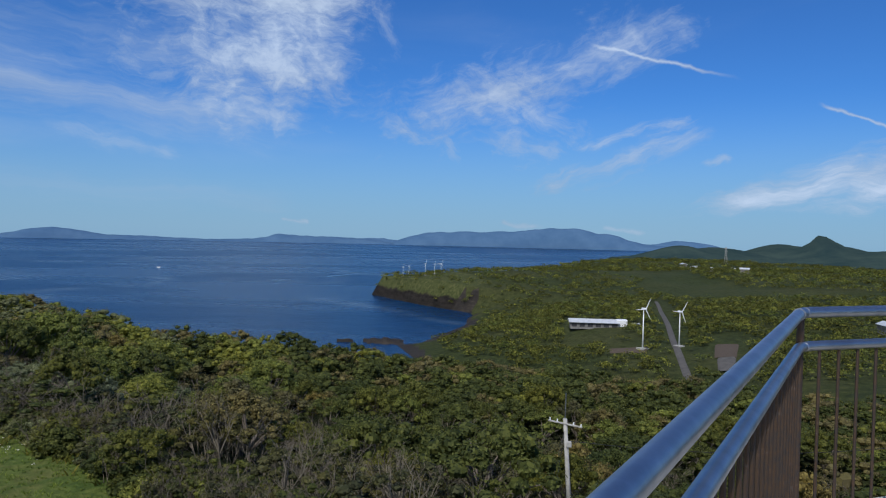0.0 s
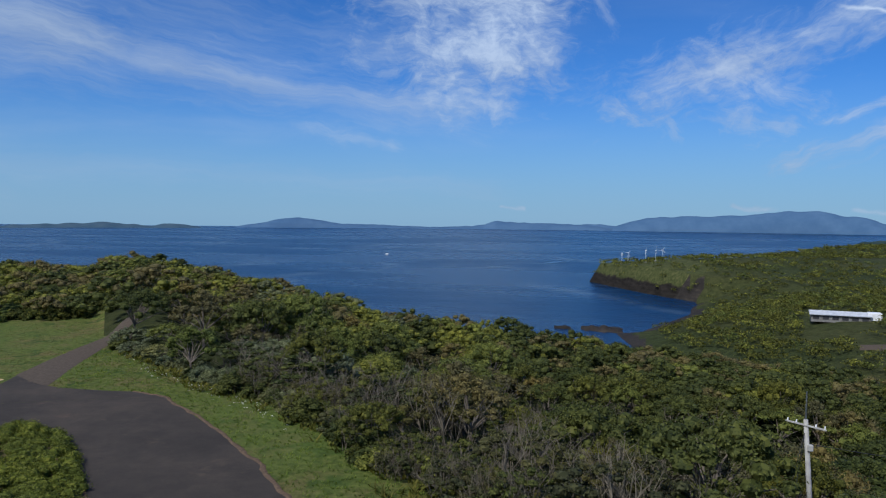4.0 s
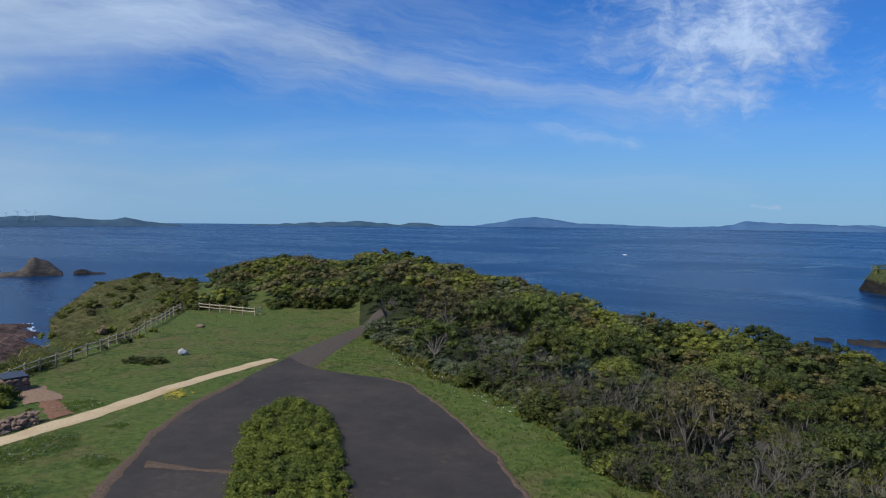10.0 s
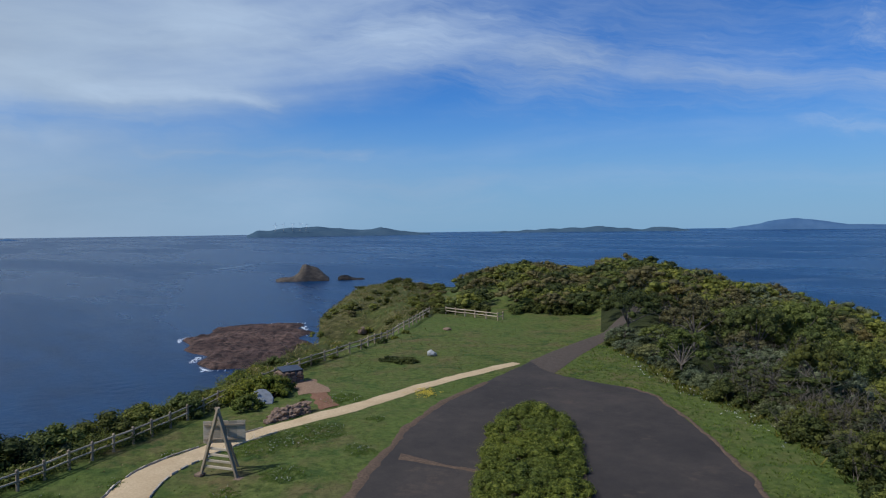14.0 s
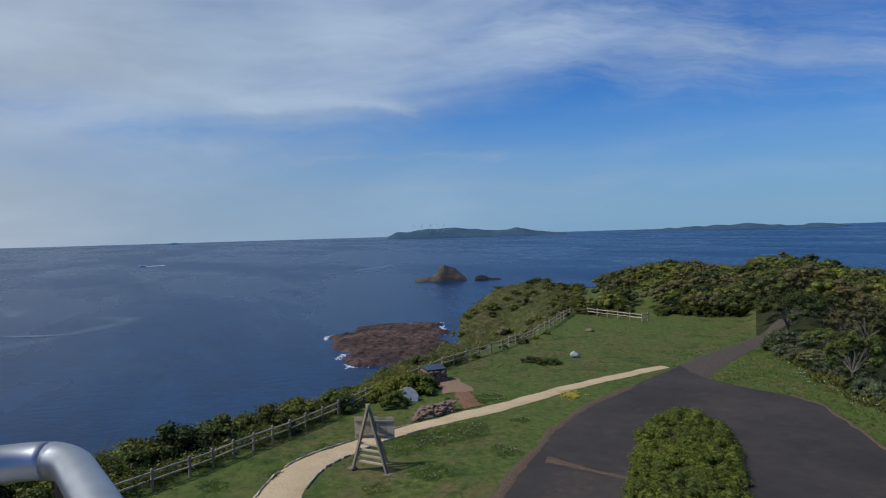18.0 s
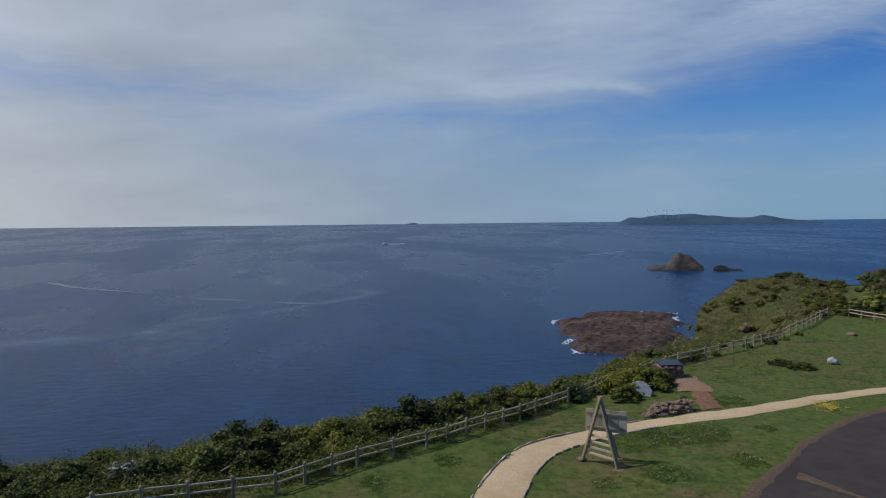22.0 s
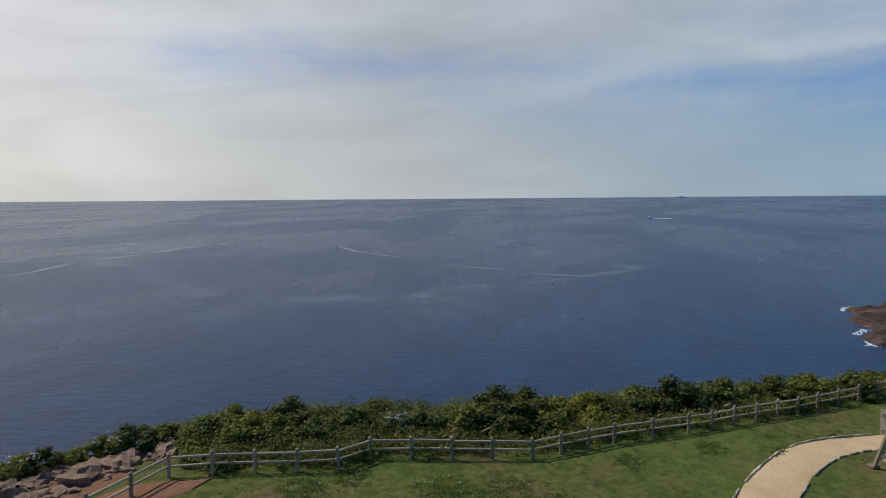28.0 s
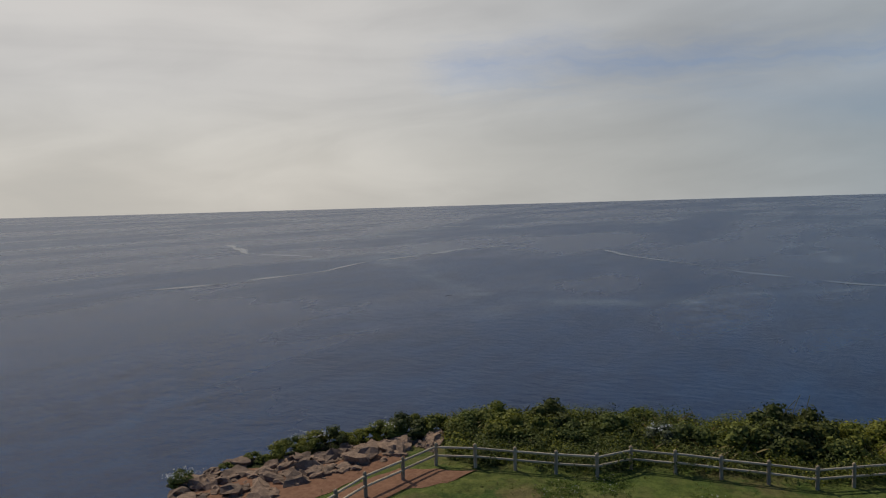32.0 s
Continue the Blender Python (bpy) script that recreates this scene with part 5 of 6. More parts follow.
# boat with wake
boat = empty("boat", Matrix.Translation(polar(86.2, 1880, SEA)) @ Matrix.Rotation(radians(95), 4, "Z"), "white motor boat trailing foam on the sea", "boat")
bm = bmesh.new()
add_box(bm, 14, 4.5, 3.8, Matrix.Translation((0, 0, 1.4)), 0.8)
part("hull", bm, WHITE, boat)
bm = bmesh.new()
add_box(bm, 5, 3.4, 2.4, Matrix.Translation((-1, 0, 3.5)), 0.4)
part("cabin", bm, WHITE, boat)
bm = bmesh.new()
for k in range(16):
    add_box(bm, 3.4, 9 + 0.5 * k, 1.1, Matrix.Translation((9 + 2.6 * k, 1.2 * math.sin(k), 0.3)), 0.4)
part("wake", bm, FOAM, boat)
boat = empty("boat", Matrix.Translation(polar(21.0, 1550, SEA)), "small white boat far out on the bay", "boat")
bm = bmesh.new()
add_box(bm, 7, 2.5, 2.4, Matrix.Translation((0, 0, 0.8)), 0.5)
part("hull", bm, WHITE, boat)

# ---- fence ----
POST_H = 1.05


def fence_post_mesh():
    bm = bmesh.new()
    add_tube(bm, (0, 0, -0.4), (0, 0, POST_H), 0.085, 0.085, 9)
    add_tube(bm, (0, 0, POST_H), (0, 0, POST_H + 0.05), 0.085, 0.04, 9)
    me = bpy.data.meshes.new("post")
    bm.to_mesh(me)
    bm.free()
    me.materials.append(WOOD)
    return me


def rail_mesh():
    bm = bmesh.new()
    add_tube(bm, (-0.5, 0, 0), (0.5, 0, 0), 0.055, 0.055, 8)
    me = bpy.data.meshes.new("rail")
    bm.to_mesh(me)
    bm.free()
    me.materials.append(RAIL_WOOD)
    return me


POST_ME, RAIL_ME = fence_post_mesh(), rail_mesh()
frng2 = random.Random(3)


def fence(corners, label, spacing=2.0):
    """Round posts with two rails along corners given in degrees and metres."""
    f_ = empty("fence", Matrix(), label, "fence")
    pts = []
    for (a0, r0), (a1, r1) in zip(corners, corners[1:]):
        p, q = polar(a0, r0), polar(a1, r1)
        n = max(1, round((q - p).length / spacing))
        pts += [p.lerp(q, k / n) for k in range(n)]
    pts.append(polar(*corners[-1]))
    pts = [Vector((p.x, p.y, ground_z(p.x, p.y) + frng2.uniform(-0.03, 0.03))) for p in pts]
    for p in pts:
        mesh_part("post", POST_ME, f_, Matrix.Translation(p) @ Matrix.Rotation(frng2.uniform(0, TAU), 4, "Z") @ pose(0, 0, 0, frng2.uniform(-1.5, 1.5), frng2.uniform(-1.5, 1.5), 0))
    for p, q in zip(pts, pts[1:]):
        for hgt in (0.9, 0.5):
            d_ = q - p
            m4 = Matrix.Translation((p + q) / 2 + Vector((0, 0, hgt + frng2.uniform(-0.02, 0.02)))) @ d_.to_track_quat("X", "Z").to_matrix().to_4x4() @ Matrix.Diagonal((d_.length, 1, 1, 1))
            mesh_part("rail", RAIL_ME, f_, m4)
    return pts


FENCE_LINE = [(141, 25.2), (135.2, 27.5), (130.3, 30.3), (124.6, 33.7), (112.1, 33.0), (109.5, 34.4), (96.6, 34.9), (90.1, 38.0), (84.5, 40.8), (79.7, 44.4), (75.6, 48.2), (70.8, 55), (66.5, 61.5), (63.7, 66.5), (59.8, 74), (56, 88.5), (54.4, 101)]
fence_pts = fence(FENCE_LINE, "weathered round-post fence with two rails along the cliff edge")
fence([(53.1, 101), (50.8, 97), (49.0, 94), (48.6, 95)], "short weathered two-rail fence on the lawn by the bushes")

# ---- A-shaped sign frame ----
sg = on(70.9, 38.8)
to_eye = Vector((-sg.x, -sg.y, 0)).normalized()
aframe = empty("sign_frame", Matrix.Translation(sg) @ to_eye.to_track_quat("-Y", "Z").to_matrix().to_4x4() @ Matrix.Rotation(radians(-38), 4, "Z"), "weathered timber A-frame with a notice board seen from behind", "sign")
for sx in (-1, 1):
    bm = bmesh.new()
    a_, b_ = Vector((sx * 1.22, 0, -0.2)), Vector((-sx * 0.09, 0.03 * sx, 3.72))
    d_ = b_ - a_
    add_box(bm, 0.19, 0.13, d_.length, Matrix.Translation((a_ + b_) / 2) @ d_.to_track_quat("Z", "Y").to_matrix().to_4x4(), 0.014)
    part("leg", bm, WOOD, aframe)
for k in range(4):
    z_ = 0.5 + 0.33 * k
    bm = bmesh.new()
    add_box(bm, 2.06 - 0.215 * k, 0.1, 0.12, Matrix.Translation((0, 0.05, z_)), 0.012)
    part("rung", bm, RAIL_WOOD, aframe)
bm = bmesh.new()
add_box(bm, 2.2, 0.03, 1.16, Matrix(), 0.006)
board = part("board", bm, RAIL_WOOD, aframe, "pale weathered notice board seen from behind")
board.matrix_basis = Matrix.Translation((-0.05, 0.62, 2.26)) @ Matrix.Rotation(radians(24), 4, "Z")
for k in range(5):
    bm = bmesh.new()
    add_box(bm, 0.43, 0.03, 1.2 - 0.02 * (k % 2), Matrix.Translation((-0.89 + 0.445 * k, -0.032, 0.01 * (k % 3))), 0.006)
    part("board_plank", bm, RAIL_WOOD, board)
for z_ in (-0.38, 0.38):
    bm = bmesh.new()
    add_box(bm, 2.1, 0.05, 0.09, Matrix.Translation((0, -0.075, z_)), 0.008)
    part("batten", bm, WOOD, board)
bm = bmesh.new()
a_, b_ = Vector((0, 1.7, -0.2)), Vector((0, 0.06, 3.5))
d_ = b_ - a_
add_box(bm, 0.16, 0.13, d_.length, Matrix.Translation((a_ + b_) / 2) @ d_.to_track_quat("Z", "Y").to_matrix().to_4x4(), 0.014)
part("back_leg", bm, WOOD, aframe)
for sx in (-1, 1):
    bm = bmesh.new()
    add_box(bm, 0.46, 0.46, 0.16, Matrix.Translation((sx * 1.24, 0, 0.02)), 0.04)
    part("footing", bm, STONE, aframe)

# ---- stone pedestal, slab, boulders ----
rk = random.Random(21)
pd = on(65.35, 60)
to_eye = Vector((-pd.x, -pd.y, 0)).normalized()
ped = empty("stone_pedestal", Matrix.Translation(pd) @ to_eye.to_track_quat("-Y", "Z").to_matrix().to_4x4() @ Matrix.Rotation(radians(20), 4, "Z"), "rubble stone pedestal topped by a dark viewpoint plate", "pedestal")
for lev in range(4):
    for k in range(12):
        side, t = k // 3, (k % 3 - 1) * 0.52
        x_, y_ = ((t, -0.68), (t, 0.68), (-0.74, t), (0.74, t))[side]
        bm = rock_bm(rk, rk.uniform(0.26, 0.34), rk.uniform(0.22, 0.3), rk.uniform(0.17, 0.21), 1)
        ob = part("stone", bm, STONE, ped)
        ob.matrix_basis = Matrix.Translation((x_ + rk.uniform(-0.06, 0.06), y_ + rk.uniform(-0.06, 0.06), 0.12 + lev * 0.25)) @ Matrix.Rotation(rk.uniform(0, TAU), 4, "Z")
bm = bmesh.new()
add_box(bm, 1.35, 1.25, 1.0, Matrix.Translation((0, 0, 0.45)), 0.05)
part("core", bm, CONCRETE, ped)
bm = bmesh.new()
add_box(bm, 1.75, 1.5, 0.1, Matrix.Translation((0, 0, 1.16)) @ pose(0, 0, 0, 6, 0, 0), 0.02)
part("plate", bm, PLATE, ped, "dark flat viewpoint plate")
sl = on(67.6, 53.5)
slab = empty("stone_slab", Matrix.Translation(sl) @ Vector((-sl.x, -sl.y, 0)).normalized().to_track_quat("-Y", "Z").to_matrix().to_4x4(), "pale grey leaning stone slab among shrubs", "stone")
bm = bmesh.new()
rim_pts = [(-0.85, -0.6), (0.85, -0.62), (0.98, -0.1), (0.8, 0.35), (0.35, 0.66), (-0.1, 0.72), (-0.5, 0.5), (-0.88, 0.02)]
lo_, hi_ = ([bm.verts.new((x_ * k_ + rk.uniform(-0.04, 0.04), y_, z_ * k_ + rk.uniform(-0.03, 0.03))) for x_, z_ in rim_pts] for y_, k_ in ((0.14, 1.0), (-0.12, 0.9)))
bm.faces.new(lo_)
bm.faces.new(hi_[::-1])
for k in range(8):
    bm.faces.new((lo_[k], hi_[k], hi_[(k + 1) % 8], lo_[(k + 1) % 8]))
bmesh.ops.recalc_face_normals(bm, faces=bm.faces)
bmesh.ops.bevel(bm, geom=list(bm.edges), offset=0.04, segments=2, affect="EDGES", profile=0.5)
ob = part("slab", bm, PALE, slab)
ob.matrix_basis = pose(0, 0, 0.5, -32, 4, 10)
for k in range(66):
    t, lev = (k // 3 + rk.random()) / 22, k % 3
    p = on(67.2 - 3.3 * t + rk.uniform(-0.1, 0.1), 47.9 + 1.6 * t + 0.28 * lev + rk.uniform(-0.12, 0.12))
    s = rk.uniform(0.15, 0.27)
    bm = rock_bm(rk, s * rk.uniform(1.0, 1.6), s, s * rk.uniform(0.6, 0.85), 2, 0.45)
    ob = part("boulder", bm, STONE)
    ob.matrix_basis = Matrix.Translation(p + Vector((0, 0, s * 0.3 + 0.24 * lev * min(1, 4 * t)))) @ Matrix.Rotation(rk.uniform(0, TAU), 4, "Z")
    tagged(ob, "rough brown boulder in a low stone bank", "boulder", "stone bank")
p = on(54.2, 69)
ob = part("boulder", rock_bm(rk, 0.52, 0.4, 0.34, 2, 0.3), PALE)
ob.matrix_basis = Matrix.Translation(p + Vector((0, 0, 0.22)))
tagged(ob, "single pale boulder on the lawn", "boulder")
p = on(53.0, 86)
ob = part("boulder", rock_bm(rk, 0.6, 0.45, 0.22, 2, 0.2), STONE)
ob.matrix_basis = Matrix.Translation(p + Vector((0, 0, 0.1)))
tagged(ob, "low grey boulder sunk in the lawn", "boulder")
p = on(59.7, 108, 0)
ob = part("boulder", rock_bm(rk, 0.8, 0.7, 0.7, 2, 0.2), STONE)
ob.matrix_basis = Matrix.Translation(p + Vector((0, 0, 0.4)))
tagged(ob, "brown boulder on the headland slope", "boulder")
for k in range(230):          # rocky lip of the cliff
    t = rk.random()
    a_ = 124.5 + 19.5 * t
    r0, r1 = np.interp(a_, (124, 130, 136, 145), (35.2, 33.2, 30.8, 27.8)), edge(a_) - (1.2 if a_ < 139 else 0.0)
    p = on(a_, r0 + 0.5 + (r1 - r0 - 0.5) * rk.random() ** 0.75)
    s = rk.choice((0.12, 0.16, 0.22, 0.3, 0.44)) * rk.uniform(0.7, 1.15)
    bm = rock_bm(rk, s * rk.uniform(1.0, 1.7), s, s * rk.uniform(0.4, 0.75), 2, 0.62)
    ob = part("boulder", bm, STONE)
    ob.matrix_basis = Matrix.Translation(p + Vector((0, 0, s * 0.2))) @ Matrix.Rotation(rk.uniform(0, TAU), 4, "Z") @ pose(0, 0, 0, rk.uniform(-14, 14), rk.uniform(-14, 14), 0)
    tagged(ob, "weathered brown boulder on the cliff lip", "boulder", "cliff lip rocks")
strip("bare_soil", [(62.2, 55.3), (62.3, 57), (63.4, 60.5)], [(64.6, 55.0), (64.9, 57), (65.3, 59)], TAN, 0.055, "trodden pale earth in front of the pedestal", "soil", cols=6, ragged=0.35)
strip("bare_soil", [(61.8, 50.8), (62.2, 53), (62.6, 55.8)], [(63.2, 49.9), (63.3, 53), (63.9, 55.8)], SOIL, 0.05, "worn red soil patch beside the path", "soil", cols=6, ragged=0.35)
strip("bare_soil", [(123.0, 32.0), (127.5, 30.5), (132, 27.5)], [(121.5, 33.0), (127.5, 33.5), (133, 31.0)], SOIL, 0.05, "bare red soil by the cliff fence", "soil", cols=5, ragged=0.35)
strip("bare_soil", [(127, 34.6), (133, 31.6), (139, 29.5), (145, 27)], [(127, 37.4), (133, 36.4), (139, 35.2), (145, 32.8)], SOIL, 0.06, "bare red soil on the cliff lip", "soil", cols=5, ragged=0.35)

# kerb stones of the sand path
m = Mat("kerb_concrete", 0.9, spec=0.2)
m.color(m.mix(1.0, m.ramp(m.noise(5.0, 7.0), [(0.25, (0.38, 0.32, 0.24)), (0.75, (0.62, 0.54, 0.42))]), m.ramp(m.random(), [(0.0, (0.75, 0.75, 0.75)), (1.0, (1.15, 1.13, 1.1))]), "MULTIPLY"))
KERB = m.m
for side, pts_ in ((1, path_l), (-1, path_r)):
    kb = empty("kerb", Matrix(), "row of rough stone kerbs along the sand path", "kerb", kind="structure")
    me_k = []
    for v_ in range(4):
        bm = bmesh.new()
        add_box(bm, 0.62, 0.075, 0.17, Matrix(), 0.015)
        for vv in bm.verts:
            vv.co += Vector((rk.uniform(-0.03, 0.03), rk.uniform(-0.02, 0.02), rk.uniform(-0.02, 0.02)))
        me = bpy.data.meshes.new("kerb_stone")
        bm.to_mesh(me)
        bm.free()
        me.materials.append(KERB)
        me_k.append(me)
    run = [polar(*q) for q in pts_[5:29]]
    for p, q in zip(run, run[1:]):
        n = max(1, round((q - p).length / 0.66))
        for k in range(n):
            if rk.random() < 0.1:
                continue
            s_ = p.lerp(q, (k + 0.5) / n)
            d_ = q - p
            mesh_part("kerb_stone", me_k[rk.randrange(4)], kb, Matrix.Translation((s_.x, s_.y, ground_z(s_.x, s_.y) + 0.015)) @ Matrix.Rotation(math.atan2(d_.y, d_.x) + rk.uniform(-0.06, 0.06), 4, "Z"))

# ---- hedge island ----
hrng = np.random.RandomState(9)
cen, rad = [], []
for k in range(700):
    t, w = hrng.uniform(0, 1), hrng.uniform(-1, 1)
    r_ = 28 + 20.8 * t
    half = 2.55 * (1 - max(0, (t - 0.72) / 0.28) ** 2.2) + 0.1
    p = polar(45.9 + 0.2 * t, r_) + Vector((math.cos(radians(46)), math.sin(radians(46)), 0)) * w * half
    z_ = ground_z(p.x, p.y) + 0.72 * (1 - abs(w) ** 3 * 0.65) * (1 - max(0, (t - 0.85) / 0.15) ** 2 * 0.55) + hrng.uniform(-0.3, 0.14)
    cen.append((p.x, p.y, max(z_, 0.2)))
    rad.append(hrng.uniform(0.24, 0.44))
q = thick(hrng, leaf_cloud(hrng, np.array(cen), np.array(rad), 110, 0.045, 0.9), np.array(cen), np.array(rad), 0.8, True, 0.7)
hedge = empty("hedge", Matrix(), "broad clipped yellow-green hedge on an island in the asphalt", "hedge")
quads("foliage", q, len(q) // 4, LEAF_HEDGE, hedge)
bm = bmesh.new()
outline = []
for t in np.linspace(0, 1, 14):
    half = 2.6 * (1 - max(0, (t - 0.72) / 0.28) ** 2.2) + 0.1
    c_ = polar(45.9 + 0.2 * t, 28 + 20.8 * t)
    sd = Vector((math.cos(radians(46)), math.sin(radians(46)), 0)) * half
    outline.append((c_ - sd, c_ + sd))
vs = [[bm.verts.new((p.x, p.y, ground_z(p.x, p.y) + 0.09)) for p in pr_] for pr_ in outline]
for r0, r1 in zip(vs, vs[1:]):
    bm.faces.new((r0[0], r0[1], r1[1], r1[0]))
part("soil_bed", bm, EARTH, hedge)

# ---- shrubs beyond the fence and on the lawn ----
shrub_src = []
for k, (leaf, rad_, hgt, per, size, lab) in enumerate(((LEAF_DARK, 1.1, 1.1, 70, 0.075, "dense dark green clifftop shrub"), (LEAF_GREEN, 1.0, 0.95, 70, 0.07, "rounded green clifftop shrub"),
                                                      (LEAF_HEDGE, 0.9, 0.8, 70, 0.065, "bright yellow-green clifftop shrub"), (LEAF_SILVER, 0.9, 0.8, 70, 0.055, "silvery flowering clifftop shrub"))):
    rg = np.random.RandomState(200 + k)
    sh = empty("shrub", Matrix(), lab, "shrub", "clifftop shrubs")
    cen, rd = crown_points(rg, rad_, hgt, 18, 0.33)
    cen[:, 2] = np.maximum(cen[:, 2], 0.1)
    q = thick(rg, leaf_cloud(rg, cen, rd, per, size, 0.85), cen, rd, 0.8)
    quads("foliage", q, len(q) // 4, leaf, sh)
    bm = bmesh.new()
    for p in cen[:6]:
        add_tube(bm, (0, 0, -0.3), p, 0.03, 0.012, 5)
    part("stems", bm, BARK, sh)
    shrub_src.append(sh)
shr = random.Random(31)
first = set()


def plant(k, p, s, sz=None):
    mtx = Matrix.Translation(p) @ Matrix.Rotation(shr.uniform(0, TAU), 4, "Z")
    t = shrub_src[k]
    if k not in first:
        first.add(k)
        t.matrix_basis = mtx
    else:
        t = copy_thing(t, mtx)
    t.scale = (s, s, sz or s)


for i_ in range(95):       # shrubs skirting the wood
    a = shr.uniform(8, 41)
    r_ = verge(a) + shr.uniform(0.7, 5.5)
    if on_track(a, r_):
        continue
    plant(shr.choice((3, 3, 3, 0) if a > 27 else (0, 0, 1, 3)), on(a, r_, -0.1), shr.uniform(0.55, 1.2))
for i_ in range(34):
    a = shr.uniform(41.5, 54)
    if not 47.8 < a < 50.2:
        plant(shr.choice((0, 0, 1)), on(a, max(verge(a), 98) + shr.uniform(1.2, 4.0), -0.15), shr.uniform(0.8, 1.35))
line = [Vector((p.x, p.y, 0)) for p in fence_pts]
for i_, p in enumerate(line):
    r_ = p.length
    a = math.degrees(math.atan2(-p.x, p.y))
    if a > 122.5 or a < 57:
        continue
    depth = edge(a) + 2.0 - r_
    if a < 66:
        depth = min(depth, 5.0)
    for j in range(3 if a > 66 else 1):
        rr2 = r_ + 0.7 + depth * (j + shr.random()) / 3
        aa2 = a + shr.uniform(-1.7, 1.7)
        k = shr.choice((0, 1, 1, 1, 2, 2, 3))
        s = shr.uniform(0.65, 1.15) * (0.75 if j == 0 else 1.0) * (1.0 if a > 66 else 0.75)
        plant(k, on(aa2, rr2, -0.15), s, s * shr.uniform(0.75, 1.1))
for (a, r_, k, s) in ((68.8, 54.5, 2, 1.6), (67.0, 55.8, 2, 1.7), (68.7, 52.3, 2, 1.15), (66.3, 56.8, 2, 1.4), (67.9, 56.5, 2, 1.6), (69.2, 55.8, 1, 1.2), 
                      (143.6, 34.3, 1, 0.7), (136.6, 36.5, 1, 0.7), (134.2, 36.9, 1, 0.85), (132.8, 37.0, 0, 0.8), (130.6, 37.4, 1, 0.6), (128.3, 37.6, 1, 0.9), (126.6, 37.9, 0, 0.95), (124.8, 38.2, 1, 0.95), (126.0, 38.6, 1, 0.8), (131.8, 37.6, 2, 0.6), (138.5, 36.2, 1, 0.45), (135.4, 36.8, 1, 0.7), (129.5, 37.6, 2, 0.7), (127.4, 38.0, 1, 0.85), (125.6, 37.6, 2, 0.7), (137.6, 36.0, 2, 0.4), (140.5, 35.6, 1, 0.35), (96.2, 38.8, 0, 1.25), (97.8, 38.9, 0, 1.4), (99.4, 38.6, 0, 1.2), (101, 38.4, 1, 1.0), (90.5, 41.4, 0, 1.0), (84.8, 44.4, 0, 1.1), (107, 38.0, 3, 1.1), (123, 37.5, 1, 0.9), (118.5, 36.6, 1, 1.3), (116.8, 36.9, 1, 1.2), (113.5, 36.8, 1, 1.1), (105, 38.0, 1, 1.2), (101.5, 38.2, 1, 1.4), (99.9, 38.4, 1, 1.5), (95.4, 38.8, 1, 1.3), (64.4, 52.5, 1, 0.3), (98.9, 39.5, 0, 1.6), (97, 39.8, 0, 1.5), (95, 40, 1, 1.45), (92, 41.5, 1, 1.4), (88, 43, 1, 1.5), (85.5, 44.5, 0, 1.6), (82, 46.5, 1, 1.5), (79, 48, 0, 1.4),
                      (76, 50.5, 1, 1.4), (73, 53, 1, 1.4), (111, 38.5, 1, 1.2), (115, 38.7, 0, 1.3), (119.5, 38.6, 1, 1.3), (122, 38.2, 1, 1.05)):
    plant(k, on(a, r_, -0.05), s)
for (a, r_, s) in ((57.6, 67.4, 0.8), (56.9, 67.0, 0.95), (56.2, 66.4, 0.85), (55.8, 65.8, 0.6), (56.6, 65.7, 0.6)):
    plant(0, on(a, r_, -0.1), s, 0.42)
# low scrub over the headland slope
hs = []
for i_ in range(120):
    a, r_ = 53.5 + 12 * frng.uniform(0, 1) ** 2.6, frng.uniform(84, 175)
    if r_ < np.interp(a, (53.5, 56, 60, 64, 66), (103, 93, 79, 70, 66)) or r_ > edge(a) + 25:
        continue
    p = np.array(on(a, r_))
    s = frng.uniform(0.5, 1.3) * (0.9 if a < 57 else 1.0)
    cen, rd = crown_points(frng, s, s * 0.8, 8, 0.42)
    hs.append((thick(frng, leaf_cloud(frng, cen, rd, 50, 0.09), cen, rd, 0.7) + p, (0, 1, 0, 1, 2, 0)[i_ % 6]))
for k, mat_ in enumerate((LEAF_DARK, LEAF_GREEN, LEAF_BROWN)):
    q = np.concatenate([h for h, j in hs if j == k])
    tagged(quads("headland_scrub", q, len(q) // 4, mat_), "low wind-cut scrub covering the headland", "scrub", kind="stuff")

# ---- grass tufts ----


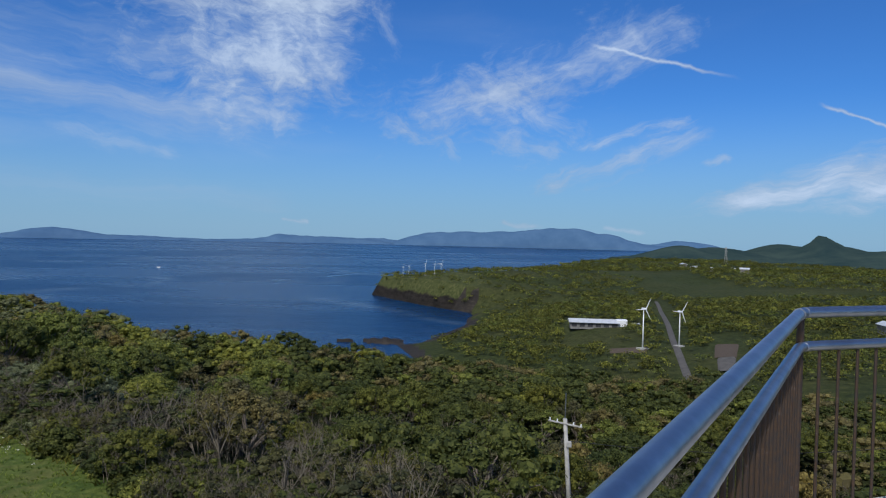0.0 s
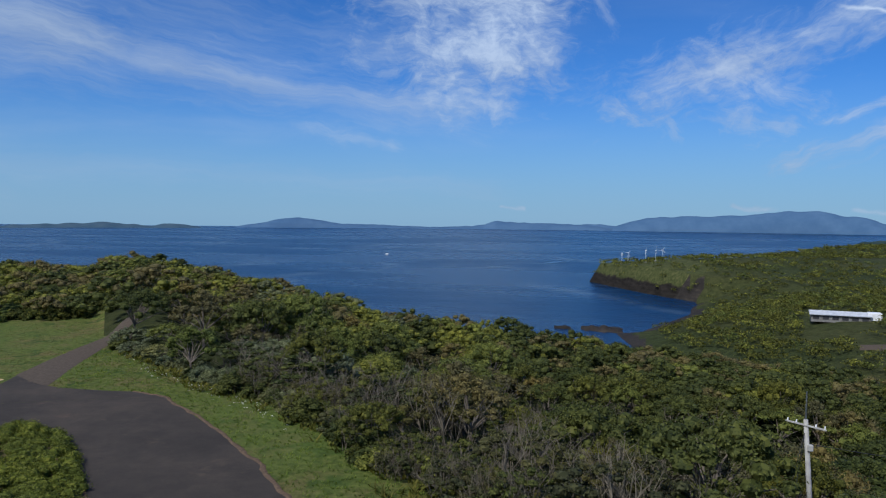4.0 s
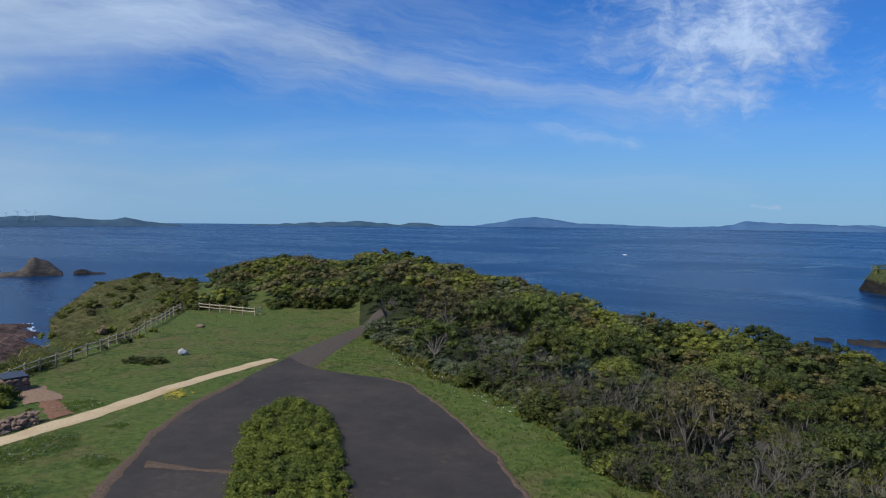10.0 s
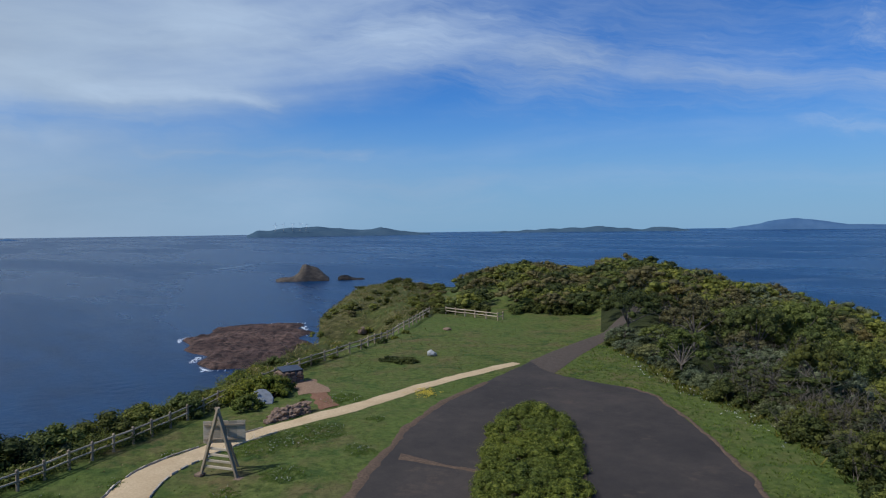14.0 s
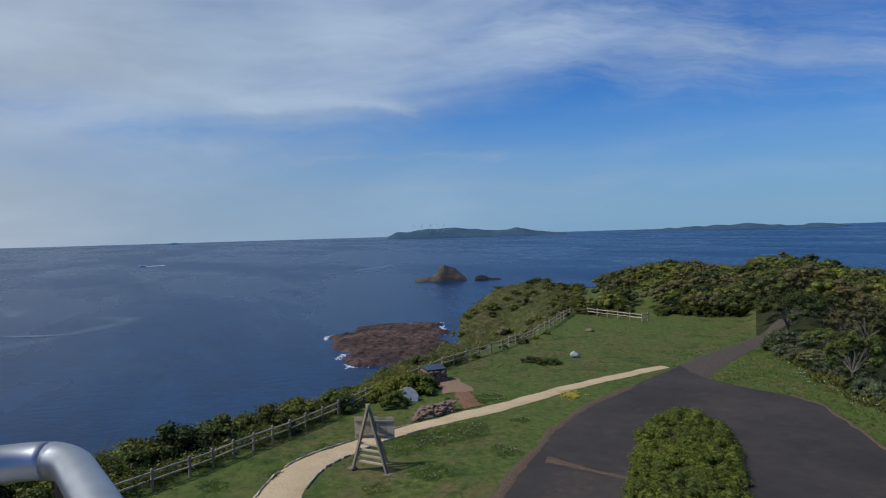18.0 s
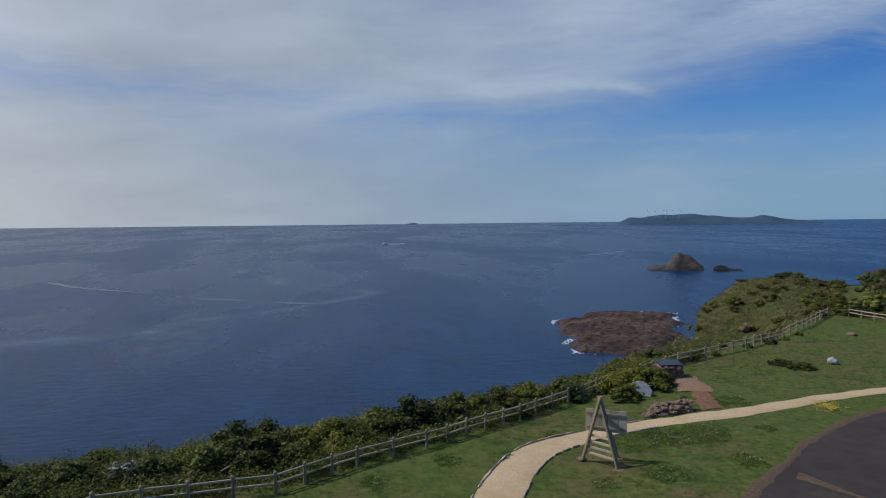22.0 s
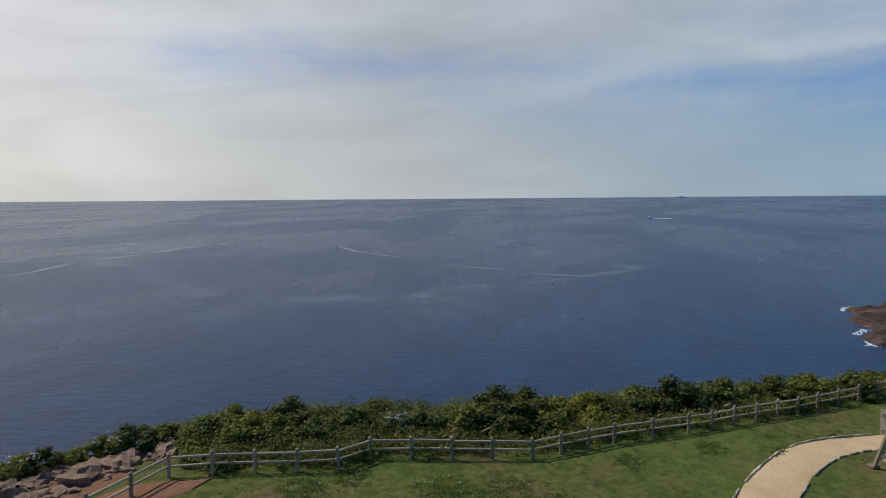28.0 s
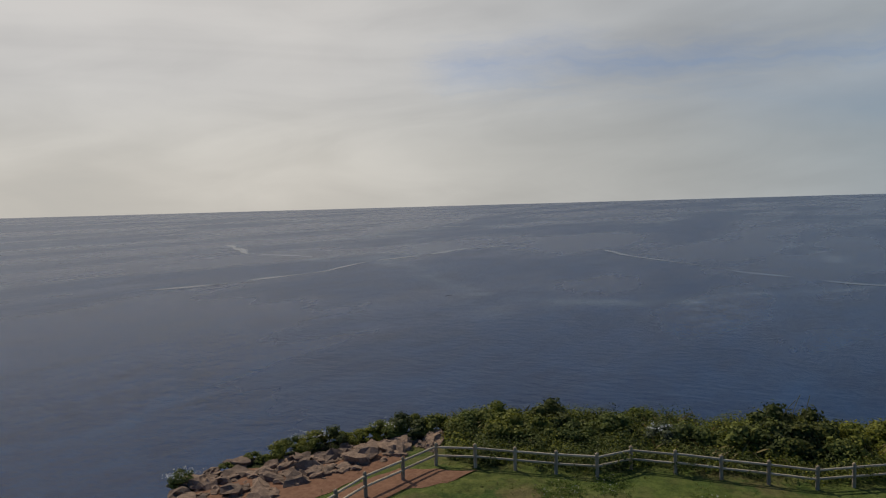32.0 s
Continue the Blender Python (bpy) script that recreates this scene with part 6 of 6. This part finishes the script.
def tufts(n, accept, az0, az1, r0, r1, size, material, label, seed, blades=7, thick=0.13):
    rg = np.random.RandomState(seed)
    a = rg.uniform(az0, az1, n)
    r_ = np.sqrt(rg.uniform(r0 * r0, r1 * r1, n))
    ok = accept(a, r_)
    a, r_ = a[ok], r_[ok]
    ra = np.radians(a)
    x, y = -np.sin(ra) * r_, np.cos(ra) * r_
    z = land(x, y)
    out = []
    for b_ in range(blades):
        th = rg.uniform(0, TAU, len(x))
        h = size * rg.uniform(0.5, 1.4, len(x))
        lean = rg.uniform(0.5, 1.8, len(x)) * h
        w = h * thick + 0.01
        bx, by = x + rg.normal(size=len(x)) * size * 0.5, y + rg.normal(size=len(x)) * size * 0.5
        cx, sx_ = np.cos(th), np.sin(th)
        p0 = np.stack([bx - sx_ * w, by + cx * w, z - 0.02], -1)
        p1 = np.stack([bx + sx_ * w, by - cx * w, z - 0.02], -1)
        p2 = np.stack([bx + cx * lean + sx_ * w * 0.3, by + sx_ * lean - cx * w * 0.3, z + h], -1)
        p3 = np.stack([bx + cx * lean * 0.8 - sx_ * w * 0.4, by + sx_ * lean * 0.8 + cx * w * 0.4, z + h * 0.9], -1)
        out.append(np.stack([p0, p1, p2, p3], 1).reshape(-1, 3))
    q = np.concatenate(out)
    return tagged(quads("grass", q, len(q) // 4, material), label, "grass", kind="stuff")


asph_poly = [tuple(polar(*q).xy) for q in LOT_LEFT + [(46.4, 65.5), (44.2, 72), (41.1, 82), (39.1, 92), (37.8, 104), (37.1, 103), (38.3, 90), (40.3, 79.5), (43.1, 66), (44.7, 59.6), (41.8, 57.9), (38.8, 56.4)] + LOT_RIGHT[::-1]]
path_poly = [tuple(polar(*q).xy) for q in path_l] + [tuple(polar(*q).xy) for q in reversed(path_r)]


def on_lawn(a, r_):
    ra = np.radians(a)
    x, y = -np.sin(ra) * r_, np.cos(ra) * r_
    ok = (inside_distance(x, y, asph_poly) < -0.05) & (inside_distance(x, y, path_poly) < -0.05)
    return ok & (r_ < np.minimum(edge(a) + 1, np.where(a < 54, verge(a) + 3, 1e9)))


tufts(8000, on_lawn, 44, 140, 26, 75, 0.05, GRASS_BLADE, "short clifftop turf", 1, 4)
tufts(9000, lambda a, r_: on_lawn(a, r_) & (r_ < verge(a) + 1.0), 14, 44, 26, 75, 0.09, LUSH_BLADE, "lush green grass verge beside the asphalt", 11, 5)
tufts(3500, on_lawn, 38, 70, 60, 108, 0.06, GRASS_BLADE, "short clifftop turf on the rise", 2, 6)
tufts(1500, lambda a, r_: on_lawn(a, r_) & (np.sin(a * 0.9) + np.cos(r_ * 0.45) > 0.7), 60, 140, 26, 60, 0.07, DRY_BLADE, "dry straw-coloured grass tufts", 3)
tufts(2200, lambda a, r_: (r_ > edge(a) - 5) & (r_ < edge(a) + 1.5) & (np.sin(a * 1.3) + np.sin(a * 0.37 + 1) > 0.1), 64, 123, 36, 75, 0.6, DRY_BLADE, "tall dry grass along the cliff edge", 4, 9, 0.03)
tufts(1800, lambda a, r_: (r_ > edge(a) - 75) & (r_ < edge(a) + 12) & (r_ > np.interp(a, (53.5, 56, 60, 64, 66), (103, 92, 77, 69, 65))), 54, 66, 66, 175, 0.25, GRASS_BLADE, "rough grass on the headland slope", 6, 7, 0.06)
tufts(800, lambda a, r_: (r_ > edge(a) - 75) & (r_ < edge(a) + 12) & (r_ > np.interp(a, (53.5, 56, 60, 64, 66), (103, 92, 77, 69, 65))), 54, 66, 66, 175, 0.28, DRY_BLADE, "pale rough grass on the headland slope", 7, 7, 0.05)
tufts(2500, lambda a, r_: (r_ > verge(a) - 2) & (r_ < verge(a) + 3.5), 14, 40, 28, 80, 0.3, GRASS_BLADE, "long grass at the wood's edge", 5, 8)

# ---- green cover between fence and cliff ----
cov = {0: [], 1: [], 2: []}
cl = np.random.RandomState(64)
for i_ in range(1700):
    a = cl.uniform(63, 123)
    r0 = np.interp(a, [q_[0] for q_ in reversed(FENCE_LINE)], [q_[1] for q_ in reversed(FENCE_LINE)])
    r_ = cl.uniform(r0 + 0.35, min(edge(a) + 2.5, r0 + (9.0 if a > 67 else 3.0)))
    p = np.array(on(a, r_))
    s = cl.uniform(0.3, 0.62) * (1.45 if i_ % 4 == 0 else 1.0)
    cen = np.array([[0, 0, s * 0.4]]) + p
    cov[(0, 1, 1, 1, 2)[i_ % 5]].append(leaf_cloud(cl, cen, [s], int(120 * s / 0.5), 0.06, 0.8, 0.6, 1.35))
for i_ in range(220):      # creepers on posts and rails
    a = 70 + 52 * cl.uniform(0, 1)
    if math.sin(a * 1.1) + math.sin(a * 0.43) < 0.35:
        continue
    r0 = np.interp(a, [q_[0] for q_ in reversed(FENCE_LINE)], [q_[1] for q_ in reversed(FENCE_LINE)])
    cen = np.array([on(a, r0 + cl.uniform(-0.15, 0.3), cl.uniform(0.05, 0.75))])
    cov[i_ % 2].append(leaf_cloud(cl, cen, [cl.uniform(0.15, 0.3)], 45, 0.05, 0.9))
for k, mat_ in enumerate((LEAF_DARK, LEAF_GREEN, LEAF_HEDGE)):
    q = np.concatenate(cov[k])
    tagged(quads("ground_cover", q, len(q) // 4, mat_), "tangled low greenery between fence and cliff", "plants", kind="stuff")
# clover patches with white flowers on the lawn
leafs, flowers, yellows = [], [], []
PATCH = [(68.2, 43.5, 2.6), (65.6, 43.8, 2.2), (63.0, 45.0, 2.0), (70.5, 36.0, 1.0), (61.0, 53.2, 1.6), (62.2, 52.2, 1.2), (66.0, 37.5, 1.6), (74.2, 43.8, 1.0), (78.2, 39.6, 0.9), (60.0, 40.5, 1.3), (58.7, 47.0, 0.9),
         (99, 30.5, 2.2), (104, 31.0, 1.8), (95, 30.0, 1.4), (111, 32.2, 1.3), (115, 31, 1.5), (89, 35.5, 1.2), (83, 38.8, 1.1)]
for (a, r_, s) in PATCH:
    c_ = polar(a, r_)
    for k in range(int(60 * s * s)):
        th, rd = cl.uniform(0, TAU), s * math.sqrt(cl.uniform(0, 1)) * cl.uniform(0.7, 1.15)
        x_, y_ = c_.x + math.cos(th) * rd, c_.y + math.sin(th) * rd * 0.7
        z_ = ground_z(x_, y_)
        leafs.append(leaf_cloud(cl, np.array([[x_, y_, z_ + 0.005]]), [0.17], 14, 0.034, 0.3, 1.0))
        if k % 5 == 0:
            flowers.append(leaf_cloud(cl, np.array([[x_, y_, z_ + 0.14]]), [0.1], 3, 0.02, 0.3))
for k in range(90):
    x_, y_ = polar(54.6 + cl.normal() * 0.5, 53.6 + cl.normal() * 0.7).xy
    yellows.append(leaf_cloud(cl, np.array([[x_, y_, ground_z(x_, y_) + 0.1]]), [0.15], 8, 0.04, 0.5))
for k in range(290):       # blossom on the verge and on some shrubs
    if k < 130:
        a, hgt_ = cl.uniform(27, 40), 0.1
        r_ = verge(a) - abs(cl.normal()) * 1.6
    else:
        a0, r0, hgt_ = ((107, 38.0, 1.0), (134.2, 36.9, 0.8), (128.3, 37.6, 0.8), (143.6, 34.3, 0.7))[k % 4]
        a, r_ = a0 + cl.normal() * 0.7, r0 + cl.normal() * 0.3
    p = on(a, r_, hgt_ + cl.uniform(-0.1, 0.1))
    flowers.append(leaf_cloud(cl, np.array([p]), [0.1], 4, 0.035, 0.4))
for nm, qs, mat_, lab in (("clover", leafs, LUSH_BLADE, "dark clover patches in the turf"), ("clover_flowers", flowers, FLOWER, "small white clover flowers"), ("yellow_flowers", yellows, YELLOW, "yellow flowers beside the path")):
    q = np.concatenate(qs)
    tagged(quads(nm, q, len(q) // 4, mat_), lab, "flowers" if "flower" in nm else "plants", kind="stuff")
# dry flower stalks above the shrubs
for (a, r_, h_, lean) in ((99.2, 39.5, 2.6, -0.9), (98.3, 39.8, 2.9, -0.5), (97.4, 39.6, 3.0, -0.3), (100.2, 39.2, 2.0, -0.4), (90.6, 42.5, 2.3, -0.7), (84.6, 45.5, 1.8, 0.5), (104.5, 39.0, 1.5, 0.3)):
    p = on(a, r_)
    st = empty("dry_stalk", Matrix.Translation(p), "thin bent dry flower stalk above the shrubs", "plant", "dry stalks")
    bm = bmesh.new()
    sd = Vector((math.cos(radians(a)), math.sin(radians(a)), 0)) * -lean
    add_path_tube(bm, [sd * t * t * 1.0 + Vector((0, 0, (h_ + 0.5) * (t - 0.18 * t * t))) for t in np.linspace(0, 1, 7)], 0.016, 5)
    part("stem", bm, DRY_BLADE, st)
# sandy margins of the asphalt
for pts_, wd in ((LOT_LEFT, 0.3), (LOT_RIGHT[1:] + [(38.8, 56.4)], 0.14)):
    ws = [wd] * len(pts_)
    strip("sandy_margin", offset_polar(pts_, ws, 1), offset_polar(pts_, ws, -1), EARTH, 0.075, "sandy washed-in margin along the asphalt", "soil", rows_per=10, cols=2, ragged=0.2)
strip("sandy_margin", [(56.6, 39.6), (53, 37.6), (50.4, 36.6)], [(56.9, 38.2), (53, 37.0), (50.4, 36.0)], EARTH, 0.085, "sand washed across the asphalt", "soil", rows_per=8, cols=3)
strip("sandy_margin", [(50.9, 30), (50.4, 34), (50.1, 37.4)], [(49.6, 30), (49.5, 34), (49.6, 37.4)], EARTH, 0.085, "sand washed against the hedge", "soil", rows_per=8, cols=3)

# ---- utility pole ----
pp = on(-11.7, 45)
pole = empty("utility_pole", Matrix.Translation((pp.x, pp.y, pp.z)), "grey concrete utility pole with crossarm and insulators", "utility pole")
top = 13 - 45 * math.tan(radians(12.6)) - pp.z
bm = bmesh.new()
add_tube(bm, (0.55, 0, -1), (0, 0, top - 1.05), 0.17, 0.12, 12)
part("pole", bm, CONCRETE, pole, smooth=True)
bm = bmesh.new()
add_tube(bm, (0, 0, top - 1.1), (0.02, 0, top + 0.5), 0.045, 0.04, 8)
part("top_pipe", bm, STEEL, pole)
ca = Matrix.Translation((0, -0.1, top - 1.35)) @ pose(0, 0, 0, 0, 6, -20)
bm = bmesh.new()
add_box(bm, 2.1, 0.09, 0.09, ca, 0.01)
crossarm = part("crossarm", bm, CONCRETE, pole)
for sx in (-0.95, -0.5, 0.5, 0.95):
    bm = bmesh.new()
    add_tube(bm, ca @ Vector((sx, 0, 0.04)), ca @ Vector((sx, 0, 0.2)), 0.05, 0.035, 8)
    part("insulator", bm, WHITE, crossarm, "white porcelain insulator")
bm = bmesh.new()
add_box(bm, 0.3, 0.25, 0.35, Matrix.Translation((0.25, -0.1, top - 2.6)), 0.03)
part("junction_box", bm, CONCRETE, pole)
for (dx_, dy_, dz_) in ((-3.0, -2.5, -6.0), (-2.2, -3.5, -6.0)):
    bm = bmesh.new()
    add_tube(bm, (0, 0, top - 1.6), (dx_, dy_, dz_), 0.014, None, 5)
    part("stay_wire", bm, CABLE, pole)
bm = bmesh.new()
add_path_tube(bm, [(0.1 + 5 * t, 1.5 * t, top - 2.4 - 0.9 * t + 0.1 * t * t) for t in np.linspace(0, 6, 12)], 0.02, 5)
part("cable", bm, CABLE, pole)

# ---- viewing tower ----
DECK = 11.45
c_two, c_bend, c_one = Vector((-0.7, -0.79, 0)), Vector((1.05, -0.528, 0)), Vector((3.46, 3.63, 0))
corners = [c_bend, c_two, c_two + polar(184, 6), c_two + polar(184, 6) + polar(275, 9.2), c_one + polar(-69, 4), c_one]
mid = sum(corners, Vector()) / 6
tower = empty("viewing_tower", Matrix(), "concrete viewing tower with a railed open deck", "tower")
bm = bmesh.new()
lo = [bm.verts.new((c_.x * 1.0, c_.y, DECK - 0.3)) for c_ in [mid + (c2 - mid) * 1.02 for c2 in corners]]
hi = [bm.verts.new((v_.co.x, v_.co.y, DECK)) for v_ in lo]
bm.faces.new(hi)
bm.faces.new(list(reversed(lo)))
for k in range(6):
    bm.faces.new((lo[k], lo[(k + 1) % 6], hi[(k + 1) % 6], hi[k]))
bmesh.ops.recalc_face_normals(bm, faces=bm.faces)
part("deck", bm, CONCRETE, tower)
bm = bmesh.new()
add_tube(bm, (mid.x, mid.y, -1), (mid.x, mid.y, DECK - 0.3), 2.3, 2.3, 24)
part("shaft", bm, CONCRETE, tower, smooth=False)
for k in range(6):
    c_ = mid + (corners[k] - mid) * 0.9
    bm = bmesh.new()
    add_box(bm, 0.3, 0.3, DECK, Matrix.Translation((c_.x, c_.y, DECK / 2 - 0.4)), 0.02)
    part("column", bm, CONCRETE, tower)
TOP = 12.60
BAL = bmesh.new()
add_tube(BAL, (0, 0, DECK), (0, 0, TOP - 0.2), 0.009, None, 6)
bal_me = bpy.data.meshes.new("baluster")
BAL.to_mesh(bal_me)
BAL.free()
bal_me.materials.append(RUST)
for k in range(6):
    p, q = corners[k], corners[(k + 1) % 6]
    d_ = (q - p).normalized()
    rl = empty("railing", Matrix(), "polished steel pipe railing with thin upright bars", "railing", "deck railings")
    bend_a, bend_b = (corners[k - 1] - p).normalized(), (corners[(k + 2) % 6] - q).normalized()
    for nm, zz_, rad_ in (("top_rail", TOP, 0.031), ("middle_rail", TOP - 0.19, 0.028)):
        bm = bmesh.new()
        pts = []
        for c_, e_, o_ in ((p, d_, bend_a), (q, bend_b, -d_)):
            e_dir = d_ if c_ is p else -d_
            other = bend_a if c_ is p else bend_b
            a3, c3 = c_ + e_dir * 0.1, c_ + (e_dir + other) * 0.026
            seq = [c3, c_ + e_dir * 0.042 + other * 0.015, c_ + e_dir * 0.068 + other * 0.005, a3]
            pts += seq if c_ is p else list(reversed(seq))
        add_path_tube(bm, [(v_.x, v_.y, zz_) for v_ in pts], rad_, 16)
        part(nm, bm, STEEL, rl, smooth=True)
    for e_ in (0.13,):
        bm = bmesh.new()
        c_ = p + d_ * e_
        add_tube(bm, c_ + d_ * -0.006 + Vector((0, 0, TOP)), c_ + d_ * 0.006 + Vector((0, 0, TOP)), 0.0345, None, 18)
        part("weld_collar", bm, STEEL, rl)
    bm = bmesh.new()
    add_tube(bm, (p.x, p.y, DECK), (p.x, p.y, TOP), 0.02, None, 10)
    part("post", bm, RUST, rl)
    if k in (0, 1, 4, 5):
        ln = (q - p).length
        n = int(ln / 0.145)
        for j in range(1, n):
            c_ = p.lerp(q, j / n)
            mesh_part("baluster", bal_me, rl, Matrix.Translation((c_.x, c_.y, 0)))
